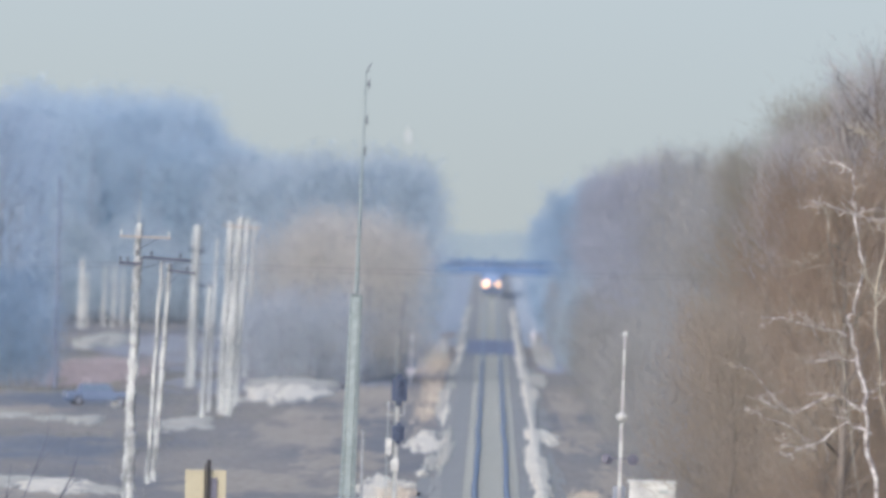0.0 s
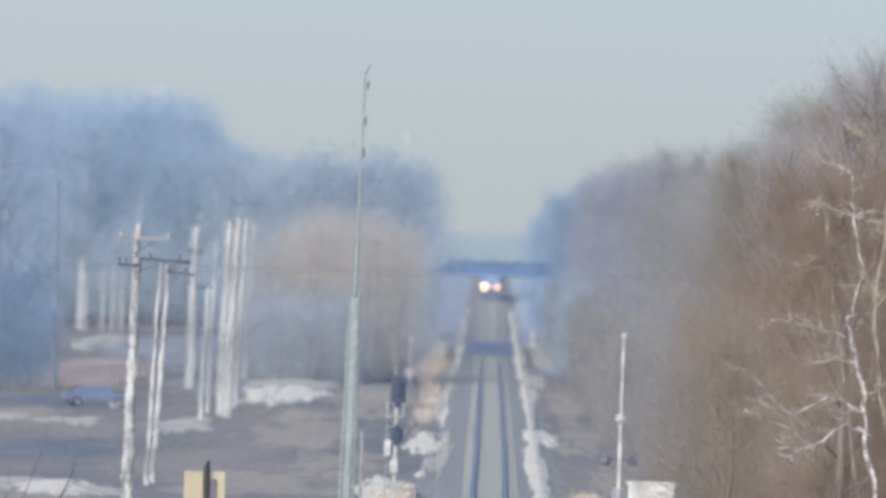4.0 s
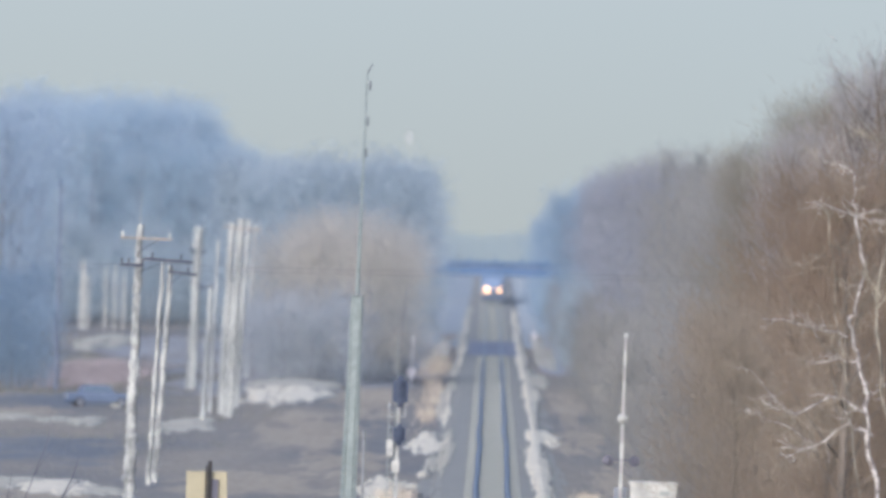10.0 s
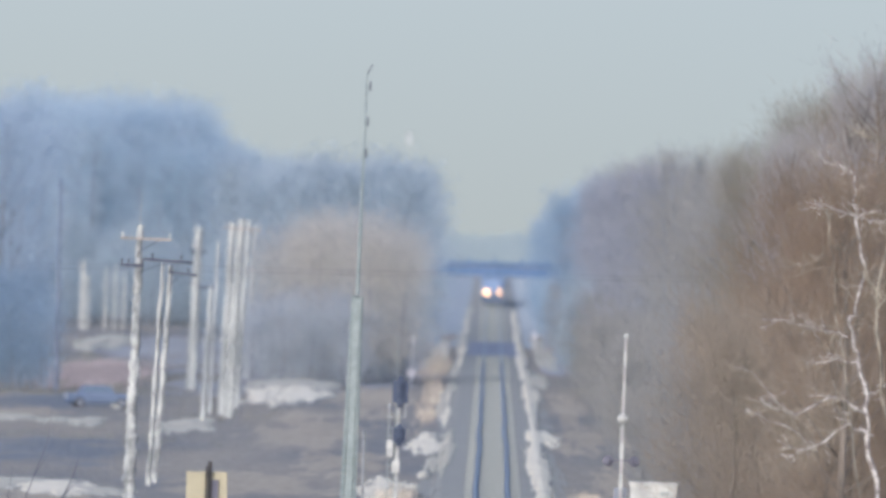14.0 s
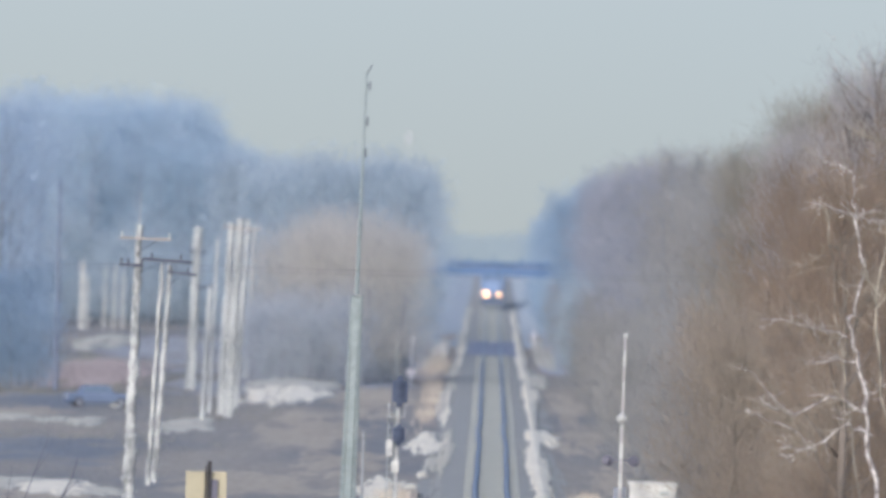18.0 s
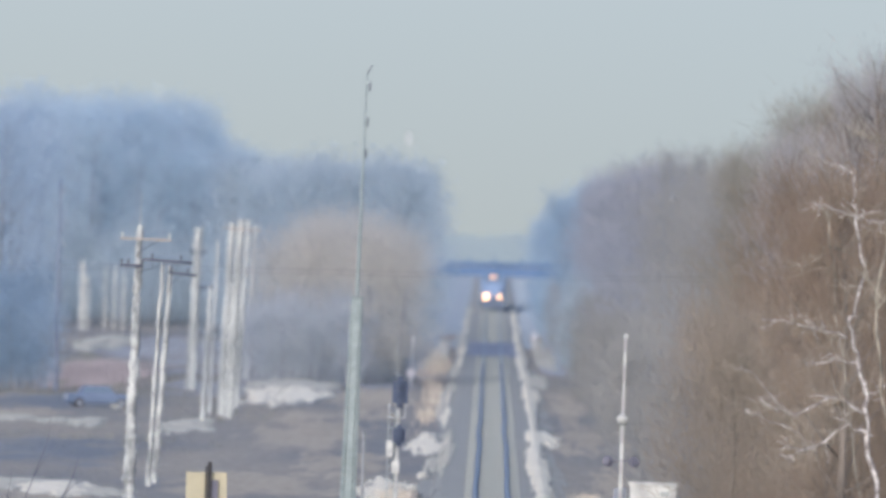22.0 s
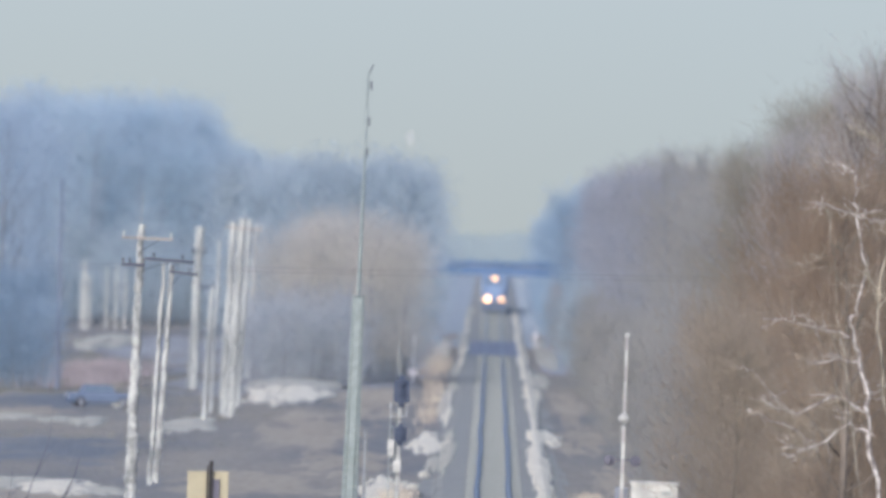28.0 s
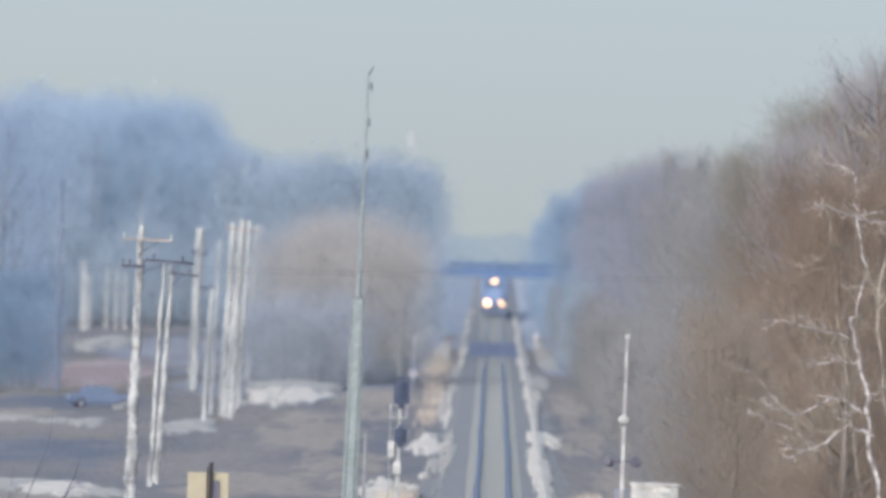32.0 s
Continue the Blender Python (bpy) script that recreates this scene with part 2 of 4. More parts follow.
# ---- mesh helpers ----
def mesh_ob(name, verts, faces, mat, parent=None, label="", smooth=False):
    me = bpy.data.meshes.new(name)
    me.from_pydata(verts, [], faces)
    me.materials.append(M[mat])
    if smooth:
        me.polygons.foreach_set("use_smooth", [True] * len(me.polygons))
    ob = new(name, me)
    ob.parent = parent
    if label:
        tagged(ob, label)
    return ob


def part(name, bm, mat, parent=None, label="", smooth=False):
    me = bpy.data.meshes.new(name)
    bmesh.ops.recalc_face_normals(bm, faces=bm.faces)
    bm.to_mesh(me)
    bm.free()
    me.materials.append(M[mat])
    if smooth:
        me.polygons.foreach_set("use_smooth", [True] * len(me.polygons))
    ob = new(name, me)
    ob.parent = parent
    if label:
        tagged(ob, label)
    return ob


def thing(name, m, label, category, group="", kind=""):
    ob = new(name)
    ob.empty_display_size = 0.2
    ob.matrix_basis = m
    return tagged(ob, label, category, group, kind)


def box(bm, c, size, bevel=0.0, m=None):
    r = bmesh.ops.create_cube(bm, size=1.0, matrix=(m or Matrix()) @ Matrix.Translation(c) @ Matrix.Diagonal((*size, 1)))
    if bevel:
        edges = list({e for v in r["verts"] for e in v.link_edges})
        bmesh.ops.bevel(bm, geom=edges, offset=bevel, segments=2, affect="EDGES", profile=0.7)
    return bm


def rod(bm, a, b, r1, r2=None, sides=10):
    a, b = Vector(a), Vector(b)
    q = (b - a).to_track_quat("Z", "Y").to_matrix().to_4x4()
    bmesh.ops.create_cone(bm, cap_ends=True, segments=sides, radius1=r1, radius2=r1 if r2 is None else r2, depth=(b - a).length,
                          matrix=Matrix.Translation((a + b) / 2) @ q)
    return bm


def B(*boxes):
    bm = bmesh.new()
    for c, size, bevel in boxes:
        box(bm, c, size, bevel)
    return bm


def R(*rods):
    bm = bmesh.new()
    for r in rods:
        rod(bm, *r)
    return bm


def tube(V, Fs, pts, radii, sides):
    """Adds a bent tapered tube to the lists of corners and faces."""
    base = len(V)
    for i, p in enumerate(pts):
        d = (pts[min(i + 1, len(pts) - 1)] - pts[max(i - 1, 0)]).normalized()
        u = d.orthogonal().normalized()
        w = d.cross(u)
        for k in range(sides):
            a = 2 * math.pi * k / sides
            V.append(tuple(p + (u * math.cos(a) + w * math.sin(a)) * radii[i]))
    for i in range(len(pts) - 1):
        for k in range(sides):
            Fs.append((base + i * sides + k, base + i * sides + (k + 1) % sides, base + (i + 1) * sides + (k + 1) % sides, base + (i + 1) * sides + k))


# ---- ground ----
GROUND = -0.4


def ground_z(x, y):
    """Height of the ground sheet, between its grid lines 4 m and 40 m apart."""
    def node(i, j):
        gx, gy = -60 + 4 * i, 800 + 40 * j
        off = max(0.0, abs(gx) - 6) / 30
        return GROUND + min(1, off) * (0.5 * noise.noise(Vector((gx * 0.05, gy * 0.008, 0))) - 0.1)
    fx, fy = (x + 60) / 4, (y - 800) / 40
    i, j = math.floor(fx), math.floor(fy)
    u, v = fx - i, fy - j
    return (node(i, j) * (1 - u) + node(i + 1, j) * u) * (1 - v) + (node(i, j + 1) * (1 - u) + node(i + 1, j + 1) * u) * v


def bed_z(x):
    """Height of the ballast bed and its shoulders."""
    return -0.42 + 0.23 * min(1.0, max(0.0, (3.05 - abs(x)) / 0.6))


def ground_sheet():
    xs = [-900, -400, -200, -120, -80] + list(range(-60, 61, 4)) + [80, 120, 200, 400, 900]
    ys = [-300, 0, 300, 600] + list(range(800, 3000, 40)) + [3200, 3500, 4000, 4500, 4990]
    V, Fs = [], []
    for y in ys:
        for x in xs:
            off = max(0.0, abs(x) - 6) / 30
            V.append((x, y, GROUND + min(1, off) * (0.5 * noise.noise(Vector((x * 0.05, y * 0.008, 0))) - 0.1)))
    n = len(xs)
    for j in range(len(ys) - 1):
        for i in range(n - 1):
            Fs.append((j * n + i, j * n + i + 1, (j + 1) * n + i + 1, (j + 1) * n + i))
    tagged(mesh_ob("ground", V, Fs, "soil", smooth=True), "brown winter meadow of dead grass", "ground", kind="structure")


def track():
    # ballast bed with sloping shoulders
    V, Fs = [], []
    prof = [(-3.0, -0.42), (-2.45, -0.19), (-1.05, -0.17), (1.05, -0.17), (2.45, -0.19), (3.0, -0.42)]
    ys = list(range(-300, 4980, 20))
    for y in ys:
        for x, z in prof:
            wob = 0.15 * noise.noise(Vector((x, y * 0.03, 3))) if abs(x) > 2 else 0
            V.append((x + wob, y, z))
    k = len(prof)
    for j in range(len(ys) - 1):
        for i in range(k - 1):
            Fs.append((j * k + i, j * k + i + 1, (j + 1) * k + i + 1, (j + 1) * k + i))
    tagged(mesh_ob("railway_bed", V, Fs, "ballast"), "grey crushed-stone ballast bed of the single railway line", "railway", kind="structure")
    V, Fs = [], []
    for i, y in enumerate(np.arange(-60, 3400, 0.62)):
        b = len(V)
        z0, z1 = -0.2, -0.145 + 0.008 * math.sin(i * 12.9)
        for z in (z0, z1):
            for dx, dy in ((-1.3, -0.115), (1.3, -0.115), (1.3, 0.115), (-1.3, 0.115)):
                V.append((dx + 0.02 * math.sin(i * 7.7), float(y) + dy, z))
        Fs += [(b + 4, b + 5, b + 6, b + 7), (b, b + 1, b + 5, b + 4), (b + 1, b + 2, b + 6, b + 5), (b + 2, b + 3, b + 7, b + 6), (b + 3, b, b + 4, b + 7)]
    tagged(mesh_ob("sleepers", V, Fs, "sleeper"), "weathered timber sleepers bedded in ballast", "sleepers", kind="stuff")
    for side in (-1, 1):
        V, Fs = [], []
        prof = [(-0.07, -0.15), (-0.07, -0.135), (-0.012, -0.11), (-0.012, -0.04), (-0.037, -0.03), (-0.037, -0.004), (0.037, -0.004), (0.037, -0.03),
                (0.012, -0.04), (0.012, -0.11), (0.07, -0.135), (0.07, -0.15)]
        ys = list(range(-300, 4980, 20))
        for y in ys:
            wob = (0.13 if y < 1700 else 0.04) * noise.noise(Vector((0, y * 0.011, 9)))
            V += [(side * 0.755 + x + wob, y, z) for x, z in prof]
        k = len(prof)
        for j in range(len(ys) - 1):
            for i in range(k - 1):
                Fs.append((j * k + i, j * k + i + 1, (j + 1) * k + i + 1, (j + 1) * k + i))
        tagged(mesh_ob("rail", V, Fs, "rail"), "dark rusty steel rail on timber sleepers", "rail", "rails of the line", "structure")
        # dark strip added so each rail shows as wide as through shimmer
        V, Fs = [], []
        ys = [y for y in ys if y <= 1980]
        for y in ys:
            w = 0.15 + 0.05 * noise.noise(Vector((side * 5, y * 0.015, 4)))
            c = side * 0.755 + (0.13 if y < 1700 else 0.04) * noise.noise(Vector((0, y * 0.011, 9)))
            V += [(c - w, y, -0.138), (c + w, y, -0.138)]
        for j in range(len(ys) - 1):
            Fs.append((2 * j, 2 * j + 1, 2 * j + 3, 2 * j + 2))
        tagged(mesh_ob("brake_dust_stain", V, Fs, "rail_strip"), "dark strip that widens the rail line", "ballast stain", kind="structure")


def damp_ballast():
    """A dark sheet on the bed under and before the bridge, painted in for its shadow."""
    V, Fs = [], []
    ys = list(range(2080, 2290, 10))
    for y in ys:
        for u in (-1, 1):
            V.append((u * (2.3 + 0.5 * noise.noise(Vector((u * 4, y * 0.03, 1)))), y, -0.132))
    Fs = [(2 * j, 2 * j + 1, 2 * j + 3, 2 * j + 2) for j in range(len(ys) - 1)]
    tagged(mesh_ob("damp_ballast", V, Fs, "bridge_shade"), "dark sheet on the ballast painted as bridge shade", "ballast stain", kind="structure")


def cutting_bank(side, share):
    """A thinly snowed slope beside the line beyond the bridge."""
    V, Fs = [], []
    prof = [(3.05, 0.03), (3.5, 0.35), (4.3, 1.3), (5.3, 2.5), (6.6, 3.3), (9.0, 3.6), (15.0, 3.2), (19.0, -0.1)]
    ys = list(range(2230, 4480, 15))
    for y in ys:
        rise = share * min(1, max(0, y - 2480) / 220)
        for k, (x, z) in enumerate(prof):
            V.append((side * (x + 0.3 * noise.noise(Vector((k, y * 0.03, side)))), y, GROUND + rise * z * (1 + 0.25 * noise.noise(Vector((k * 2, y * 0.02, 8 + side)))) + 0.01))
    for j in range(len(ys) - 1):
        for i in range(7):
            Fs.append((j * 8 + i, j * 8 + i + 1, (j + 1) * 8 + i + 1, (j + 1) * 8 + i))
    tagged(mesh_ob("cutting_bank", V, Fs, "bank", smooth=True), "thinly snowed slope of the railway cutting", "bank", "cutting banks", "structure")


def snow_patch(x, y, rx, ry, h, seed, mat="snow", label="patch of old snow on the brown meadow", name="snow_patch", category="snow", group="snow patches", lift=0.0):
    """A low sheet of settled snow, melted back to a ragged outline with holes and islands."""
    n = 44
    V, Fs, keep = [], [], {}
    for j in range(n + 1):
        for i in range(n + 1):
            u, v = 2.6 * i / n - 1.3, 2.6 * j / n - 1.3
            px, py = x + u * rx, y + v * ry
            f = 0.75 - (u * u + v * v) + 0.7 * noise.noise(Vector((u * 1.7 + seed * 3.1, v * 1.7, seed))) + 0.75 * noise.noise(Vector((u * 3.5 + seed, v * 3.5, seed * 2))) + 0.35 * noise.noise(Vector((u * 9 + seed, v * 8, seed * 5)))
            keep[i, j] = f
            V.append((px, py, max(ground_z(px, py), bed_z(px)) - 0.04 + lift + min(1.0, max(0.0, f) * 5) * (0.08 + 0.3 * h * max(0.0, 1 - 0.6 * (u * u + v * v)))))
    for j in range(n):
        for i in range(n):
            if max(keep[i, j], keep[i + 1, j], keep[i, j + 1], keep[i + 1, j + 1]) > -0.04:
                a = j * (n + 1) + i
                Fs.append((a, a + 1, a + n + 2, a + n + 1))
    ob = mesh_ob(name, V, Fs, mat, smooth=True)
    ob.data.attributes.new("cover", "FLOAT", "POINT").data.foreach_set("value", [keep[i, j] for j in range(n + 1) for i in range(n + 1)])
    tagged(ob, label, category, group, "stuff")


def blades(name, count, xr, yr, hr, wr, mat, label, seed):
    """A stand of dead stalks: narrow upright blades."""
    rng = random.Random(seed)
    V, Fs = [], []
    while len(Fs) < count:
        x, y = rng.uniform(*xr), rng.uniform(*yr)
        u, v = (2 * x - xr[0] - xr[1]) / (xr[1] - xr[0]), (2 * y - yr[0] - yr[1]) / (yr[1] - yr[0])
        if rng.random() > math.exp(-4.0 * (u * u + v * v)) * (1 + 1.2 * noise.noise(Vector((x * 0.6 + seed, y * 0.02, seed)))):
            continue
        h, w, a = rng.uniform(*hr), rng.uniform(*wr), rng.uniform(0, math.pi)
        b = len(V)
        V += [(x - w * math.cos(a), y - w * math.sin(a), GROUND - 0.15), (x + w * math.cos(a), y + w * math.sin(a), GROUND - 0.15),
              (x + rng.uniform(-0.3, 0.3) * h, y + rng.uniform(-0.3, 0.3) * h, GROUND + h)]
        Fs.append((b, b + 1, b + 2))
    tagged(mesh_ob(name, V, Fs, mat), label, "dead grass", kind="stuff")


# ---- trees ----
def tree_mesh(seed, h, spread, limbs, twigs, twig_w, low=0.06, twig_len=(0.5, 1.1), loose=0.25):
    """Corners and faces of a bare tree: a trunk with limbs, and a crown of fine branches and twigs."""
    rng, loose = random.Random(seed), loose * spread
    TV, TF, CV, CF = [], [], [], []
    bx, by = rng.uniform(-0.04, 0.04), rng.uniform(-0.04, 0.04)
    axis = [Vector((bx * h * t + 0.12 * math.sin(5 * t + seed), by * h * t + 0.12 * math.cos(4 * t + seed), h * t)) for t in (0, 0.15, 0.3, 0.5, 0.7, 0.88, 1.0)]
    r0 = 0.013 * h
    tube(TV, TF, axis, [r0 * 1.3, r0, r0 * 0.85, r0 * 0.65, r0 * 0.42, r0 * 0.2, 0.015], 6)

    def on_axis(t):
        i = min(int(t * 6), 5)
        return axis[i].lerp(axis[i + 1], t * 6 - i)

    ends = []
    for i in range(limbs):
        t = low + (0.97 - low) * (i + rng.random()) / limbs
        p = on_axis(t)
        az = i * 2.4 + rng.uniform(-0.5, 0.5)
        el = radians(rng.uniform(18, 50) + 25 * t)
        shape = (0.55 + 0.6 * math.sin(math.pi * min(1, (t - low) / (1 - low) * 0.85 + 0.12)))
        ln = spread * shape * rng.uniform(0.75, 1.15)
        d = Vector((math.cos(az) * math.cos(el), math.sin(az) * math.cos(el), math.sin(el)))
        pts = [p]
        for s in range(3):
            d = (d + Vector((rng.uniform(-0.25, 0.25), rng.uniform(-0.25, 0.25), rng.uniform(-0.05, 0.25)))).normalized()
            pts.append(pts[-1] + d * ln / 3)
        rr = max(0.02, r0 * 0.42 * (1 - 0.6 * t))
        tube(TV, TF, pts, [rr, rr * 0.75, rr * 0.5, 0.015], 3)
        for s in range(4):
            f = rng.uniform(0.25, 1.0) * 2.99
            q = pts[int(f)].lerp(pts[int(f) + 1], f - int(f))
            e = (d + Vector((rng.uniform(-0.9, 0.9), rng.uniform(-0.9, 0.9), rng.uniform(-0.3, 0.8)))).normalized()
            q2 = q + e * ln * rng.uniform(0.25, 0.5)
            tube(CV, CF, [q, q2], [rr * 0.42, 0.01], 3)
            ends.append((q, q2))
        ends.append((pts[1], pts[3]))
    ends.append((axis[4], axis[6]))
    ends.append((axis[5], axis[6]))
    for _ in range(twigs):
        a, b = rng.choice(ends)
        p = a.lerp(b, rng.uniform(0.05, 1.05)) + Vector([max(-1.7 * loose, min(1.7 * loose, rng.gauss(0, loose))) for _ in range(3)])
        d = ((b - a).normalized() * 0.8 + Vector((rng.gauss(0, 0.6), rng.gauss(0, 0.6), rng.gauss(0.25, 0.5)))).normalized()
        q = p + d * rng.uniform(*twig_len)
        u = d.orthogonal().normalized()
        u.rotate(Matrix.Rotation(rng.uniform(0, 6.28), 3, d))
        w = twig_w * rng.uniform(0.6, 1.4)
        n = len(CV)
        CV += [tuple(p - u * w), tuple(p + u * w), tuple(q)]
        CF.append((n, n + 1, n + 2))
    return TV, TF, CV, CF


def tree_kind(seed, h, spread, limbs, twigs, twig_w, twig_mat, label, group, name="bare_tree", low=0.06, twig_len=(0.5, 1.1), loose=0.25):
    TV, TF, CV, CF = tree_mesh(seed, h, spread, limbs, twigs, twig_w, low, twig_len, loose)
    t = thing(name, pose(0, 0, -500), label, "tree", group)
    mesh_ob("trunk", TV, TF, {"twig_red": "bark", "twig_tan": "bark", "twig_under": "bark", "twig_lilac": "bark"}.get(twig_mat, "far_bark"), t, smooth=True)
    mesh_ob("crown", CV, CF, twig_mat, t)
    return t


def plant(kinds, spots, seed):
    """Sets the trees out on the spots (x, y, scale); the first of each kind is the built one, the rest share its meshes."""
    rng = random.Random(seed)
    fresh = list(kinds)
    for i, (x, y, s) in enumerate(spots):
        if abs(y - 2200) < 9:
            y += 18 if y > 2200 else -18
        k = kinds[i % len(kinds)]
        m = pose(x, y, GROUND - 0.1, 0, 0, rng.uniform(0, 360))
        sc = (s * rng.uniform(0.92, 1.08), s * rng.uniform(0.92, 1.08), s)
        if k in fresh:
            fresh.remove(k)
            k.matrix_basis = m @ Matrix.Diagonal((*sc, 1))
        else:
            c = copy_thing(k, m)
            c.scale = sc
    for k in fresh:
        for o in (*k.children_recursive, k):
            bpy.data.objects.remove(o)


def woods():
    rng = random.Random(11)
    right = "bare trees of the wood along the railway"
    # near wood on the right of the line
    red = [tree_kind(100 + i, 15 + i, 3.6, 26, 8500, 0.0115, "twig_red" if i < 2 else "twig_tan", "bare russet-brown tree in dense winter wood by the railway" if i < 2 else "bare olive-brown tree in dense winter wood by the railway", right, loose=0.15) for i in range(4)]
    spots = []
    for j in range(64):
        y = 860 + j * 6.2 + rng.uniform(-3, 3)
        row = j % 4
        x = 13.2 + (1400 - y) * -0.0012 + row * 3.0 + rng.uniform(-0.8, 0.8)
        spots.append((x, y, rng.uniform(0.83, 0.94) + 0.075 * row))
    spots += [(17.2, 882, 1.15), (18.2, 905, 1.22), (16.2, 915, 1.08), (19.5, 925, 1.27), (17.8, 945, 1.18), (15.2, 935, 1.03)]
    plant(red[:2], [p for p in spots if p[1] < 1085], 1)
    plant(red[2:], [p for p in spots if p[1] >= 1085], 15)
    crest = [tree_kind(130 + i, 18.0, 2.5, 26, 1350, 0.011, "twig_lilac", "tall grey-brown tree with airy crown over the wood", right, low=0.62, twig_len=(0.4, 1.0), loose=0.14) for i in range(2)]
    plant(crest, [(11.3, 1010, 0.88), (12.3, 985, 0.91), (13.6, 955, 0.9), (14.4, 925, 0.98), (15.0, 905, 1.02), (13.5, 900, 1.0), (14.3, 890, 1.05), (12.9, 970, 0.89), (11.9, 1000, 0.9)], 18)
    slim = [tree_kind(115 + i, 17.0, 1.1, 30, 900, 0.012, "twig_grey", "slender tree with thin crown above the wood", right, low=0.3, twig_len=(0.3, 0.7)) for i in range(2)]
    plant(slim, [(11.4, 1500, 1.02), (12.9, 1510, 1.03), (14.6, 1420, 1.06), (10.9, 1530, 0.98), (13.5, 1440, 1.0), (10.2, 1700, 0.97)], 12)
    spire = [tree_kind(118, 17.5, 0.9, 34, 480, 0.012, "twig_grey", "slender dark tree rising over the wood", right, low=0.5, twig_len=(0.3, 0.7))]
    plant(spire, [(12.6, 1500, 0.99), (13.8, 1400, 0.98)], 20)
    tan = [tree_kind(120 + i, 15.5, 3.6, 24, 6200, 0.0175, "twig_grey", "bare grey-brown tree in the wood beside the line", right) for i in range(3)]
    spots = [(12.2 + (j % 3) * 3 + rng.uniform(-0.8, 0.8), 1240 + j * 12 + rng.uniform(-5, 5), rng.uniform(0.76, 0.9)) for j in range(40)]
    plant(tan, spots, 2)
    grey = [tree_kind(140 + i, 15.5, 3.5, 22, 3900, 0.0285, "twig_grey" if i else "twig_pewter", "bare haze-grey tree at the edge of the railway cutting", right) for i in range(3)]
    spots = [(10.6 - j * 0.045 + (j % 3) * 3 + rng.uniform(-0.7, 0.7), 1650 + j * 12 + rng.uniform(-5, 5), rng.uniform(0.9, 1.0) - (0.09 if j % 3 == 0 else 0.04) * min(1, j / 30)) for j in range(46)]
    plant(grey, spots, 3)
    blue = [tree_kind(160 + i, 14.5, 3.4, 20, 3300, 0.048, "twig_slate", "bare haze-slate tree beyond the road bridge", right) for i in range(2)]
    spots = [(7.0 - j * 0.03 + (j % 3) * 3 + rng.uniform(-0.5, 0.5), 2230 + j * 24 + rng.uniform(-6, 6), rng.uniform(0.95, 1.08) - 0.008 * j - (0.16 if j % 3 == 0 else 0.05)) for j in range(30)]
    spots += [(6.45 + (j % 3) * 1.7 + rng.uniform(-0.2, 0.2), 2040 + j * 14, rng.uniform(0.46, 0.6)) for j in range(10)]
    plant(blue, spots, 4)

    brush = "leafless shrubs under the wood"
    shrub = [tree_kind(260 + i, 4.6, 1.9, 12, 3000, 0.0155, "twig_grey", "leafless grey-brown shrub at the foot of the wood", brush, "shrub", 0.02, (0.3, 0.8)) for i in range(3)]
    spots = [(8.1 - 0.0013 * j * 14 + (j % 4) * 1.25 + rng.uniform(-0.5, 0.5), 1040 + j * 14 + rng.uniform(-5, 5), rng.uniform(0.75, 1.25)) for j in range(86)]
    plant(shrub, spots, 9)
    dark = [tree_kind(265 + i, 5.2, 2.0, 13, 4300, 0.0105, "twig_under", "leafless dark russet shrub at the foot of the wood", brush, "shrub", 0.02, (0.3, 0.8)) for i in range(2)]
    plant(dark, [(9.6 + (j % 4) * 1.1, 960 + j * 10, rng.uniform(1.0, 1.5)) for j in range(16)] + [(12.4 + (j % 5) * 1.2, 880 + j * 7, rng.uniform(0.9, 1.3)) for j in range(14)], 16)
    pale = [tree_kind(270 + i, 5.2, 2.0, 14, 2300, 0.026, "twig_blue", "leafless haze-tinted shrub in the railway cutting", brush, "shrub", 0.02, (0.3, 0.8)) for i in range(2)]
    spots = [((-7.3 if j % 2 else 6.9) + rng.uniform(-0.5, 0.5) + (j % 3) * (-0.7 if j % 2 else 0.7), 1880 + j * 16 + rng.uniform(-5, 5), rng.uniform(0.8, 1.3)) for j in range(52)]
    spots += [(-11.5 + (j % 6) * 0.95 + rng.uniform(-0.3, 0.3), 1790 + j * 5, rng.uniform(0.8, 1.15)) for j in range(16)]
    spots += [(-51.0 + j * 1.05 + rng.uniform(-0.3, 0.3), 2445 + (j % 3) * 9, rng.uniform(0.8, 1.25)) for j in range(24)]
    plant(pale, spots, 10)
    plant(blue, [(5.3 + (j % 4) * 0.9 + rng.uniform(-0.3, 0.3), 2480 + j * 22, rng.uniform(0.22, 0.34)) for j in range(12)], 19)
    slate = [tree_kind(275 + i, 6.0, 2.2, 14, 3000, 0.022, "twig_dusk", "leafless haze-slate shrub at the corner of the meadow", brush, "shrub", 0.02, (0.3, 0.8)) for i in range(2)]
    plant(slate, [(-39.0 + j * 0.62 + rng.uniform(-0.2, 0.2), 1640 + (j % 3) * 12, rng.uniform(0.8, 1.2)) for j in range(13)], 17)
    # brush tinted with painted haze like the wood behind it
    far_brush = [tree_kind(280 + i, 8.0, 3.2, 14, 3600, 0.035, "twig_blue", "leafless haze-blue thicket before the distant wood", brush, "shrub", 0.02, (0.4, 0.9)) for i in range(2)]
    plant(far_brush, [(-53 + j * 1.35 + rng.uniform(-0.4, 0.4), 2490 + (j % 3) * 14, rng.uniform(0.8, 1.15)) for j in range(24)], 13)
    thicket = [tree_kind(285 + i, 4.8, 2.2, 14, 3200, 0.02, "twig_ash", "leafless haze-grey shrub below the thicket", brush, "shrub", 0.02, (0.3, 0.8)) for i in range(2)]
